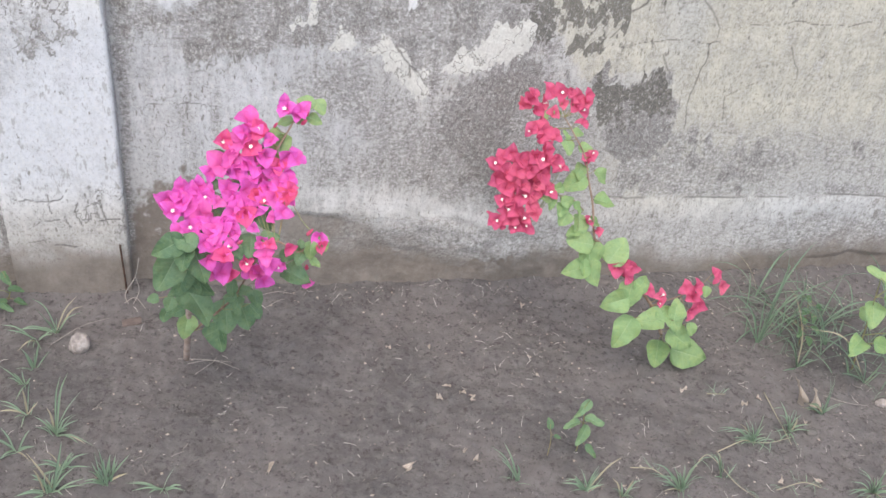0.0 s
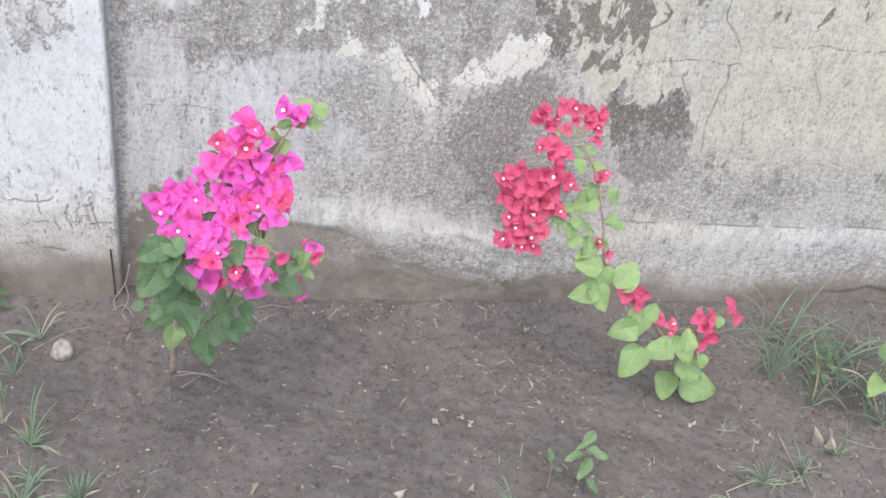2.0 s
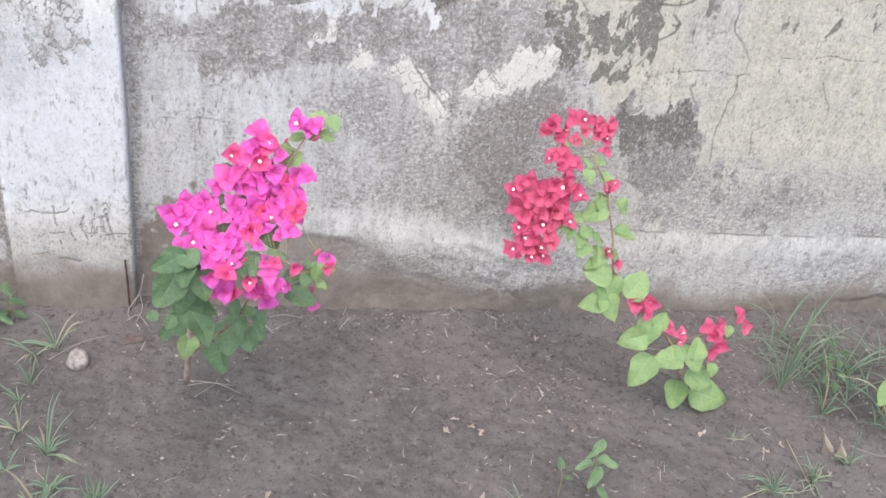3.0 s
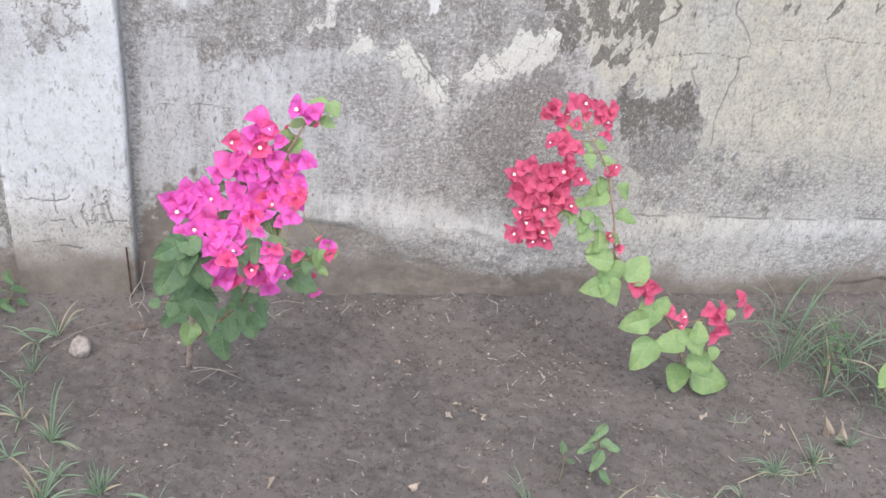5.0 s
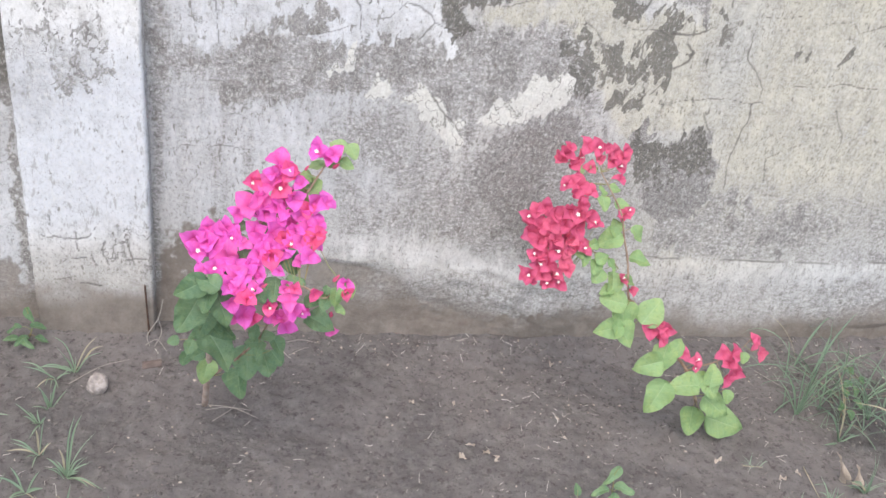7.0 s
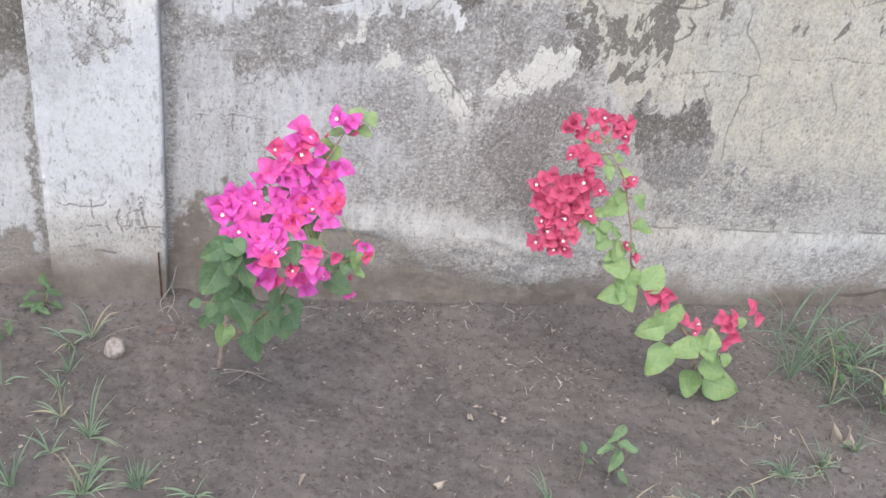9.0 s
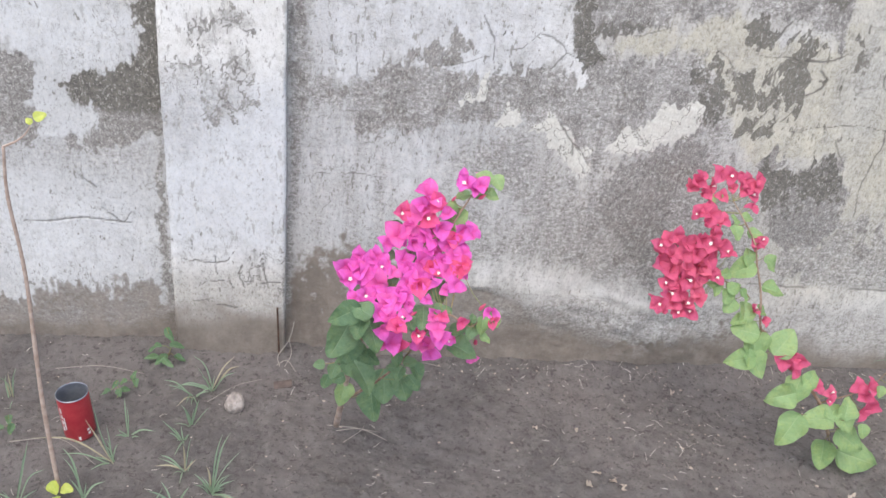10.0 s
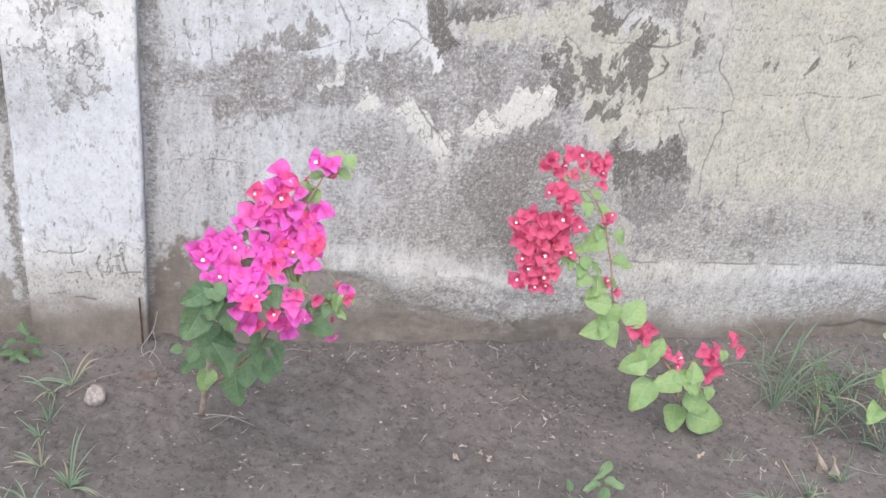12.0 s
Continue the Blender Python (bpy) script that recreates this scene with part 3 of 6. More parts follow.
def crack_mask(x, z, lines, width=0.0014):
    near = np.full(np.broadcast(x, z).shape, 1.0)
    wx = x + 0.005 * fbm(x, z, 0.04, 70, 5, 0.65)
    wz = z + 0.005 * fbm(x, z, 0.05, 80, 5, 0.6)
    for line in lines:
        for (ax, az), (bx, bz) in zip(line, line[1:]):
            l2 = (bx - ax) ** 2 + (bz - az) ** 2
            u = np.clip(((wx - ax) * (bx - ax) + (wz - az) * (bz - az)) / l2, 0, 1)
            near = np.minimum(near, np.hypot(wx - ax - u * (bx - ax), wz - az - u * (bz - az)))
    thick = width * np.clip(0.7 + 0.7 * fbm(x, z, 0.06, 90, 3), 0.25, 2)
    return smooth(thick * 1.5, thick * 0.4, near)


def spaced(*spans):
    """Places in a row: (from, to, step) one after the other."""
    return np.unique(np.round(np.concatenate([np.append(np.arange(a, b, s), b) for a, b, s in spans]), 5))


ZS = spaced((-0.08, 0.93, 0.0025), (0.93, 2.1, 0.09))
WALL_TOP = 2.1


def roughcast(x, z, seed):
    return 0.0028 * fbm(x, z, 0.16, seed, 4) + 0.0004 * fbm(x, z, 0.018, seed + 9, 3)


def main_wall():
    x, z = np.meshgrid(spaced((-0.64, 1.45, 0.0022), (1.45, 7.0, 0.15)), ZS)
    runs = fbm(x, z * 0.12, 0.016, 71, 4, 0.6)
    lime = shape(x, z, LIMEWASH[:1], 0.004, 0.018, 1)
    cream = shape(x, z, LIMEWASH[1:], 0.010, 0.014, 2)
    band = shape(x, z, BAND, 0.022, 0.016, 3) * (1 - lime)
    upper = shape(x, z, UPPER_DARK, 0.008, 0.012, 4)
    field = shape(x, z, GREY_FIELD, 0.07, 0.03, 5)
    heart = shape(x, z, HEART, 0.032, 0.03, 6)
    edge = shape(x, z, HEART[1:], 0.008, 0.014, 7) * smooth(0.36, 0.50, z)
    heart = np.maximum(heart, edge)
    rusty = shape(x, z, RUSTY, 0.03, 0.03, 8)
    pale = shape(x, z, PALE, 0.025, 0.022, 9)
    shade_and_streaks = shape(x, z, SHADE_AND_STREAKS, 0.012, 0.012, 10)
    # grey algae: a band under the limewash, a softer field below it and dark hearts; the strip by the pilaster is
    # painted shade too
    high = smooth(0.0, 0.7, fbm(x, z, 0.3, 21, 5, 0.6)) * smooth(0.84, 0.95, z)
    film_shade = np.maximum.reduce([0.85 * band, 0.80 * field, 0.95 * heart, 0.80 * rusty, (0.6 + 0.3 * smooth(-0.585, -0.605, x)) * shade_and_streaks, 0.85 * upper, 0.6 * high, 0.40 + 0.2 * smooth(0.3, 0.6, x) * smooth(0.5, 0.35, z) + 0.28 * smooth(0.8, 1.1, x) * smooth(0.26, 0.15, z)])
    film_shade = film_shade + 0.22 * runs * smooth(0.3, -0.1, x) * smooth(0.12, 0.25, z) * (1 - lime)
    film_shade = film_shade * (1 - (0.45 + 0.25 * smooth(0.4, 0.5, x)) * pale)
    mould = np.maximum.reduce([0.58 * band, 0.30 * field, 0.82 * heart, 0.50 * rusty, 0.25 * shade_and_streaks, 0.6 * upper, 0.3 * high]) * (1 - 0.7 * pale)
    mould = ragged(mould, x, z, 5, 0.42, 0.05, 0.15, 1.0)
    black = np.maximum(shape(x, z, BLACKS[:4] + BLACKS[5:], 0.005, 0.012, 11), 0.55 * shape(x, z, BLACKS[4:5], 0.008, 0.018, 11))
    soot = np.maximum.reduce([0.85 * ragged(black, x, z, 15, 0.5, 0.02, 0.2, 0.6), 0.68 * ragged(edge, x, z, 16, 0.7, 0.03, 0.3, 0.9), 0.55 * upper * smooth(-0.2, 0.5, fbm(x, z, 0.06, 17, 4))])
    flakes = shape(x, z, FLAKES, 0.006, 0.010, 12)
    chip = ragged(flakes, x, z, 25, 0.5, 0.02, 0.25, 0.6)
    crack = np.maximum.reduce([crack_mask(x, z, CRACKS, 0.0013), 0.9 * crack_mask(x, z, CRACKS_LIME, 0.0013), crack_mask(x, z, CRACKS_THICK, 0.0028)])
    zone = shape(x, z, LIMEWASH, 0.03, 0.02, 13) * smooth(0.45, 0.7, z) * smooth(0.62, 0.45, x) * smooth(0.15, 0.3, x)
    crack = np.maximum(crack, 0.8 * smooth(0.05, 0.0, np.abs(fbm(x, z * 0.7, 0.06, 61, 4, 0.55))) * zone * smooth(0.0, 0.35, fbm(x, z, 0.08, 65, 3) + 0.1))
    crazed = shape(x, z, CRAZED, 0.02, 0.02, 14)
    slits = smooth(0.26, 0.42, fbm(x - 0.45 * z, z * 0.28, 0.017, 63, 4, 0.62) + 0.12 * crazed) * crazed * smooth(-0.3, 0.2, fbm(x, z, 0.07, 68, 3))
    flecks = smooth(0.35, 0.6, fbm(x, z * 0.5, 0.02, 66, 3, 0.6)) * np.maximum(0.9 * zone, 0.6 * lime * smooth(0.80, 0.70, z))
    smudge = ragged(shape(x, z, SMUDGES, 0.012, 0.02, 15), x, z, 18, 0.9, 0.025, 0.3, 0.9)
    mould = np.maximum(mould, 0.6 * smudge)
    film_shade = np.maximum(film_shade, 0.6 * smudge)
    soot = np.maximum.reduce([soot, 0.8 * flecks, 0.85 * slits])
    hair = np.abs(fbm(x * 0.7, z, 0.22, 66, 5, 0.6))
    crack = np.maximum(crack, 0.45 * smooth(0.008, 0.0, hair) * smooth(0.45, 0.6, x))
    earth = np.maximum(0.9 * ragged(spots(x, z, BROWN[1:]), x, z, 35, 0.5, 0.08, 0.25, 0.75), smooth(0.19, 0.02, z + 0.04 * fbm(x, z, 0.15, 33, 5) + 0.015 * smooth(0.4, 0.7, x)))
    cool = np.maximum(spots(x, z, BLUE, 0.8), 0.7 * smooth(0.0, -0.25, x) * smooth(0.2, 0.4, z))
    # the lower coat stands proud to the right, and has fallen away under an arch to the left
    lip = 0.231 + 0.007 * fbm(x, x * 0 + 0.5, 0.12, 41, 5)
    proud = smooth(0.016, -0.020, z - lip) * smooth(0.10, 0.46, x)
    arch = 0.205 - 0.55 * (x + 0.21) ** 2 - 0.75 * np.clip(x + 0.10, 0, 1) + 0.008 * fbm(x, x * 0 + 3.5, 0.1, 42, 5)
    hollow = smooth(0.010, -0.010 - 0.06 * smooth(-0.2, -0.06, x), z - arch) * smooth(-0.40, -0.33, x) * smooth(0.06, -0.06, x)
    swell = 0.006 * fbm(x + 0.5 * z, z * 1.8, 0.14, 44, 4) * smooth(0.28, 0.15, z) * smooth(-0.2, 0.0, x) * smooth(0.6, 0.3, x)
    undercut = smooth(0.01, -0.01, z - (0.03 + 0.03 * smooth(0.85, 1.2, x) + 0.01 * fbm(x, x * 0, 0.08, 47))) * smooth(0.98, 1.12, x)
    stroke = 0.0007 * fbm(x + 0.4 * fbm(x, z, 0.1, 49, 2) * 0.05, z * 1.6, 0.014, 48, 4, 0.65) * smooth(0.3, 0.5, mould + 0.3 * film_shade)
    low = 0.75 * smooth(0.23, 0.14, z + 0.03 * fbm(x + 0.4 * z, z * 2, 0.12, 34, 4)) * (0.25 * smooth(0.55, 0.2, x) + 0.75)
    film_shade = np.maximum(film_shade, low)
    film_shade = np.maximum(film_shade, 0.95 * smooth(0.03, 0.008, np.abs(z - lip - 0.022)) * smooth(0.4, 0.5, x) * smooth(0.0, 0.3, fbm(x, x * 0, 0.2, 46, 3) + 0.15))
    crack = np.maximum(crack, 0.8 * smooth(0.0035, 0.001, np.abs(z - lip - 0.006)) * smooth(0.35, 0.5, x) * smooth(-0.4, 0.2, fbm(x, x * 0 + 7, 0.1, 46, 3)))
    earth = np.maximum(earth, 0.9 * undercut)
    out = 0.0028 * proud - 0.006 * hollow + swell - 0.006 * undercut + roughcast(x, z, 11) + stroke
    out = out + 0.0005 * chip - 0.0006 * crack - 0.0004 * soot
    mould = mould * (1 - 0.6 * proud)
    keep = 1 - chip
    return grid_mesh("wall_north", np.stack([x, -out, z], -1), {"film_shade": film_shade * keep * (1 - 0.08 * proud), "mould": mould * keep, "soot": soot * keep, "chip": chip, "crack": crack, "earth": np.maximum(earth, (0.66 + 0.22 * fbm(x, z, 0.08, 36, 5, 0.6)) * hollow) * (1 - 0.2 * proud * smooth(0.10, 0.16, z)), "cool": cool, "lime": np.maximum(np.maximum(lime, 0.6 * crazed), 0.25 * pale * smooth(0.5, 0.4, x)), "cream": np.maximum(cream, 0.85 * smooth(0.3, 0.6, x) * smooth(0.15, 0.35, z))})


def left_wall():
    x, z = np.meshgrid(spaced((-7.0, -1.35, 0.15), (-1.35, -0.83, 0.003)), ZS)
    dark = shape(x, z, LEFT_DARK, 0.014, 0.016, 21)
    low = shape(x, z, LEFT_LOW, 0.012, 0.02, 22)
    patch = shape(x, z, LEFT_DARK[:1], 0.012, 0.016, 21)
    # the band next to the pilaster darkens for shade as well as mould
    film_shade = np.maximum.reduce([0.95 * dark, 0.7 * low, 0.2 + 0.35 * smooth(-0.1, 0.7, fbm(x, z, 0.25, 121, 5, 0.6)), 0.5 * smooth(0.52, 0.50, z) * smooth(0.36, 0.48, z)])
    mould = ragged(np.maximum(0.8 * dark, 0.25 * film_shade), x, z, 105, 0.45, 0.05, 0.15, 1.0)
    soot = 0.62 * patch * smooth(0.54, 0.60, z) + 0.25 * dark
    crack = crack_mask(x, z, CRACKS_LEFT, 0.0015)
    earth = np.maximum(smooth(0.17, 0.04, z + 0.02 * fbm(x, z, 0.12, 133)), 0.6 * low)
    out = roughcast(x, z, 111) - 0.0015 * crack + 0.0008 * smooth(0.515, 0.505, z + 0.012 * fbm(x, x * 0, 0.1, 142))
    return grid_mesh("wall_west", np.stack([x, -out, z], -1), {"film_shade": film_shade, "mould": mould, "soot": soot, "chip": 0 * x, "crack": crack, "earth": earth, "cool": 0.75 + 0 * x, "lime": 0.35 * smooth(0.18, 0.24, z) * smooth(0.42, 0.36, z) + 0.5 * smooth(0.6, 0.68, z)})


def pilaster():
    """A shallow pier with worn corners: its left side, front and right side in one sheet."""
    left, right, deep, r = -0.847, -0.619, 0.042, 0.006
    path = [(left, y) for y in np.arange(0.0, -deep + r, -0.004)]
    path += [(left + r - r * math.cos(a), -deep + r - r * math.sin(a)) for a in np.linspace(0, math.pi / 2, 5)]
    path += [(x, -deep) for x in np.arange(left + r + 0.0025, right - r, 0.0025)]
    path += [(right - r + r * math.sin(a), -deep + r - r * math.cos(a)) for a in np.linspace(0, math.pi / 2, 5)]
    path += [(right, y) for y in np.arange(-deep + r + 0.004, 0.001, 0.004)]
    path = np.array(path)
    way = np.gradient(path, axis=0)
    way /= np.linalg.norm(way, axis=1)[:, None]
    run = np.concatenate([[0], np.cumsum(np.hypot(*np.diff(path, axis=0).T))]) + left - deep
    s, z = np.meshgrid(run, ZS)
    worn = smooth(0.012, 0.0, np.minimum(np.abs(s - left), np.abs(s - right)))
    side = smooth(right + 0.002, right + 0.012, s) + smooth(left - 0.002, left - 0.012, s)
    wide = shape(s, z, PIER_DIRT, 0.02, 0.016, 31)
    # side faces: their shade is put into the colour along with dirt
    film_shade = np.maximum.reduce([0.42 * wide, 0.55 * side, 0.12 + 0.25 * smooth(0.0, 0.7, fbm(s, z, 0.2, 221, 5, 0.6)), 0.35 * smooth(0.33, 0.2, z)])
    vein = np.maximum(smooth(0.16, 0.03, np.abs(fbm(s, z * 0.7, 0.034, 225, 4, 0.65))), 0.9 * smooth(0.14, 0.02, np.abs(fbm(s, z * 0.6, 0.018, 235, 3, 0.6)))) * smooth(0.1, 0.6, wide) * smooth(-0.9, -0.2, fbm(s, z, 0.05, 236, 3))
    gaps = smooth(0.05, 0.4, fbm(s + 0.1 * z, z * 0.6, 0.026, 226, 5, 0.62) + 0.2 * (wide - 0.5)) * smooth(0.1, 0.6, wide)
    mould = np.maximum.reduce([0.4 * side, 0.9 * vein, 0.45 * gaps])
    crack = crack_mask(s, z, CRACKS_PIER, 0.0014)
    earth = smooth(0.20, 0.07, z + 0.035 * fbm(s, z, 0.1, 233))
    out = 0.5 * roughcast(s, z, 211) - 0.0015 * crack - 0.004 * worn * smooth(0.0, 0.8, fbm(s, z, 0.04, 241, 4))
    nx, ny = way[:, 1][None, :], -way[:, 0][None, :]
    pts = np.stack([path[:, 0][None, :] + nx * out * 1.0, path[:, 1][None, :] + ny * out, z], -1)
    # lime over the front: whitewash, plus glare painted in as extra white
    return grid_mesh("pilaster", pts, {"film_shade": film_shade, "mould": mould, "soot": 0 * s, "chip": 0 * s, "crack": crack, "earth": earth, "cool": 0.9 * smooth(0.72, 0.6, z) * smooth(0.22, 0.34, z), "lime": 0.66 * smooth(0.18, 0.32, z) * (1 - side)})


def box(bm, low, high):
    v = [bm.verts.new((x, y, z)) for x in (low[0], high[0]) for y in (low[1], high[1]) for z in (low[2], high[2])]
    for f in ((0, 1, 3, 2), (4, 6, 7, 5), (0, 4, 5, 1), (2, 3, 7, 6), (0, 2, 6, 4), (1, 5, 7, 3)):
        bm.faces.new([v[k] for k in f])


tagged(part("wall_north", main_wall(), PLASTER), "weathered lime-plastered garden wall stained with grey mould", "wall", kind="structure")
tagged(part("wall_west", left_wall(), PLASTER), "grey weathered plaster wall panel beyond the pilaster", "wall", kind="structure")
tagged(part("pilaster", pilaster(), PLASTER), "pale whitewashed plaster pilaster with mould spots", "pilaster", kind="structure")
bm = bmesh.new()
box(bm, (-7.0, 0.03, -0.3), (7.0, 0.24, WALL_TOP))
tagged(part("wall_core", bm, PLASTER), "plain plastered back of the garden wall", "wall", kind="structure")


# ---- ground ----
def ground_height(x, y):
    x, y = np.asarray(x, float), np.asarray(y, float)
    near = smooth(-3.0, -1.2, y) * smooth(3.0, 1.6, np.abs(x))
    base = 0.03 * smooth(-0.3, -0.7, x) + 0.018 * smooth(-0.11, 0.0, y)
    return base + near * (0.007 * fbm(x, y, 0.22, 301, 3) + 0.0046 * fbm(x, y, 0.05, 311, 4, 0.65) + 0.0034 * fbm(x, y, 0.016, 321, 3, 0.7))


def on_ground(x, y, lift=0.0):
    return Vector((x, y, float(ground_height(x, y)) + lift))


xs = spaced((-60, -8, 4), (-8, -1.5, 0.25), (-1.5, 1.6, 0.006), (1.6, 8, 0.25), (8, 60, 4))
ys = spaced((-60, -8, 4), (-8, -1.1, 0.2), (-1.1, 0.06, 0.006), (0.06, 1.0, 0.2), (1, 60, 4))
gx, gy = np.meshgrid(xs, ys)
ground = part("ground", grid_mesh("ground", np.stack([gx, gy, ground_height(gx, gy)], -1)), SOIL)
tagged(ground, "bare dark brown garden soil with fine crumbs", "soil", kind="structure")


# ---- leaves, bracts and blades ----
def blade_grid(name, rows, across, outline, height, side_veins=True):
    """A thin leaf from (0,0,0) along y: outline(t) gives its half width, height(t, s) its lift."""
    pts = np.array([[(s * outline(t), t, height(t, s)) for s in across] for t in rows])
    vein = np.array([[1.0 if abs(s) < 0.01 else 0.3 if side_veins and (t * 7 - abs(s) * 1.5) % 1 < 0.18 else 0.0 for s in across] for t in rows])
    return grid_mesh(name, pts, {"vein": vein})


def leaf_mesh(name, width, fold, curl, wave, seed):
    rng = random.Random(seed)
    a, b, bend = rng.uniform(0, 6), rng.uniform(0, 6), rng.uniform(-0.12, 0.12)
    shape = lambda t: width * max(0.004, math.sin(math.pi * t**0.70)) ** 0.60 * (1 - 0.16 * t) * (1 + 0.025 * math.sin(17 * t + a))
    lift = lambda t, s: fold * abs(s) * math.sin(math.pi * min(1, t + 0.1)) - curl * t * t + 1.5 * wave * abs(s) * math.sin(8 * t + a * (s > 0) + b) + bend * s * t + 0.02 * math.sin(14 * t - 9 * abs(s)) * abs(s)
    mesh = blade_grid(name, np.linspace(0, 1, 27), (-1, -0.82, -0.6, -0.4, -0.2, -0.05, 0, 0.05, 0.2, 0.4, 0.6, 0.82, 1), shape, lift)
    return mesh


def flower_mesh(name, spread, seed):
    """Three papery bracts round a thin tube, opening along z."""
    rng = random.Random(seed)
    pts, faces, vein, throat = [], [], [], []
    for k in range(3):
        turn = Matrix.Rotation(2 * math.pi * k / 3 + rng.uniform(-0.25, 0.25), 3, "Z")
        open_angle, size, a = spread + rng.uniform(-0.25, 0.3), rng.uniform(0.85, 1.1), rng.uniform(0, 6)
        across = (-1, -0.8, -0.5, -0.2, 0, 0.2, 0.5, 0.8, 1)
        rows = np.append(np.linspace(0, 0.9, 8), (0.96, 1.0))
        start = len(pts)
        for t in rows:
            w = 0.52 * size * max(0.02, math.sin(math.pi * t**0.72)) ** 0.72 * (1 - 0.12 * t)
            ang = open_angle * (0.62 + 0.5 * t)
            along = Vector((size * t * math.sin(ang), 0, size * t * math.cos(ang)))
            up = Vector((-math.cos(ang), 0, math.sin(ang)))
            for s in across:
                p = along + Vector((0, s * w, 0)) + up * (0.26 * w * s * s + 0.09 * math.sin(7 * t + a + 2 * s) * abs(s) + 0.035 * math.sin(19 * t + 3 * a + 5 * s) * abs(s) + 0.02 * math.sin(11 * s + a) * t)
                pts.append(tuple(turn @ p))
                vein.append(1.0 if s == 0 else 0.0)
                throat.append(1.0 - t)
        n = len(across)
        for i in range(len(rows) - 1):
            for j in range(n - 1):
                c = start + i * n + j
                faces.append((c, c + 1, c + n + 1, c + n))
    mesh = bpy.data.meshes.new(name)
    mesh.from_pydata(pts, [], faces)
    mesh.attributes.new("vein", "FLOAT", "POINT").data.foreach_set("value", vein)
    mesh.attributes.new("throat", "FLOAT", "POINT").data.foreach_set("value", throat)
    return shade_smooth(mesh)


def floret_mesh(name):
    """A small white star of five lobes on a short tube."""
    bm = bmesh.new()
    tube(bm, [Vector((0, 0, 0)), Vector((0, 0, 0.3)), Vector((0, 0, 0.5))], 0.035, 0.055, 6)
    mid = bm.verts.new((0, 0, 0.51))
    ring = [bm.verts.new((r * math.cos(a), r * math.sin(a), 0.53 + 0.02 * (r > 0.1))) for k in range(10) for r, a in [((0.17, 0.09)[k % 2], math.pi * k / 5)]]
    for k in range(10):
        bm.faces.new((mid, ring[k], ring[(k + 1) % 10]))
    mesh = bpy.data.meshes.new(name)
    bm.to_mesh(mesh)
    bm.free()
    return mesh


def bud_mesh(name):
    bm = bmesh.new()
    bmesh.ops.create_uvsphere(bm, u_segments=8, v_segments=6, radius=0.5)
    for v in bm.verts:
        v.co.z = v.co.z * 1.6 + 0.6
        v.co.x *= 0.75 - 0.3 * v.co.z
        v.co.y *= 0.75 - 0.3 * v.co.z
    mesh = bpy.data.meshes.new(name)
    bm.to_mesh(mesh)
    bm.free()
    return shade_smooth(mesh)


LEAVES = [leaf_mesh("leaf", w, f, c, v, k) for k, (w, f, c, v) in enumerate(((0.46, 0.10, 0.10, 0.03), (0.42, 0.16, 0.20, 0.05), (0.48, 0.06, 0.05, 0.04), (0.44, 0.20, 0.15, 0.03), (0.40, 0.12, 0.28, 0.06)))]


def bare_copies(meshes):
    out = [m.copy() for m in meshes]
    for m in out:
        m.materials.clear()
    return out


LEAVES_LIGHT = bare_copies(LEAVES)
FLOWERS = [flower_mesh("flower", s, k) for k, s in enumerate((0.95, 1.1, 1.25, 0.85, 1.15))]
FLOWERS_WARM = bare_copies(FLOWERS)
FLOWERS_RED = bare_copies(FLOWERS)
STAR, BUD = floret_mesh("floret"), bud_mesh("bud")


def nearest(point, lines):
    return min((q for line in lines for q in line), key=lambda q: (q - point).length + 0.5 * max(0, q.z - point.z))


def add_leaf(parent, centre, size, meshes, material, stalks, lines, facing=(0, -0.62, 0.72), hang=(0, -0.25, -1), spread=0.5, sway=0.75, turned=None):
    if turned is not None:
        spread, sway = 0.38, 0.2
        hang = math.cos(radians(turned)) * Vector((0.976, -0.18, 0.12)) + math.sin(radians(turned)) * Vector((0, 0.54, 0.84))
    normal, tip = jitter(facing, spread), jitter(hang, sway)
    m = aim(centre, normal, tip, size)
    base = Vector(centre) - m.to_3x3() @ Vector((0, 0.5, 0))
    m.translation = base
    part("leaf", random.choice(meshes), material, parent, at=m)
    stalks.append((base, nearest(base, lines)))


def add_flower(parent, place, size, meshes, material, star, stalks, lines, facing=(0, -0.72, 0.5)):
    m = aim(Vector(place), jitter(facing, 0.42), jitter((0, 0, 1), 1.0), size * random.uniform(0.9, 1.1))
    back = m @ Vector((0, 0, -0.35))
    m.translation = back
    flower = part("flower", random.choice(meshes), material, parent, at=m)
    if random.random() < star:
        part("floret", STAR, FLORET, flower, "tiny white star floret", at=pose(0, 0, 0.02, random.uniform(-15, 15), random.uniform(-15, 15), random.uniform(0, 72)))
    stalks.append((back, nearest(back, lines)))


def add_stalks(parent, name, stalks, radius, material):
    bm = bmesh.new()
    for a, b in stalks:
        if (b - a).length < 0.1:
            sag = (a + b) / 2 + Vector((0, 0, -0.12 * (b - a).length))
            tube(bm, curve_points([b, sag, a], 4), radius, radius * 0.7, 5)
    return tagged(part(name, bm, material, parent), kind="stuff")


def stem(parent, points, r0, r1, material, name="branch"):
    line = curve_points(points, 8 * (len(points) - 1))
    bm = bmesh.new()
    tube(bm, line, r0, r1, 8, 0.08)
    part(name, bm, material, parent)
    return line


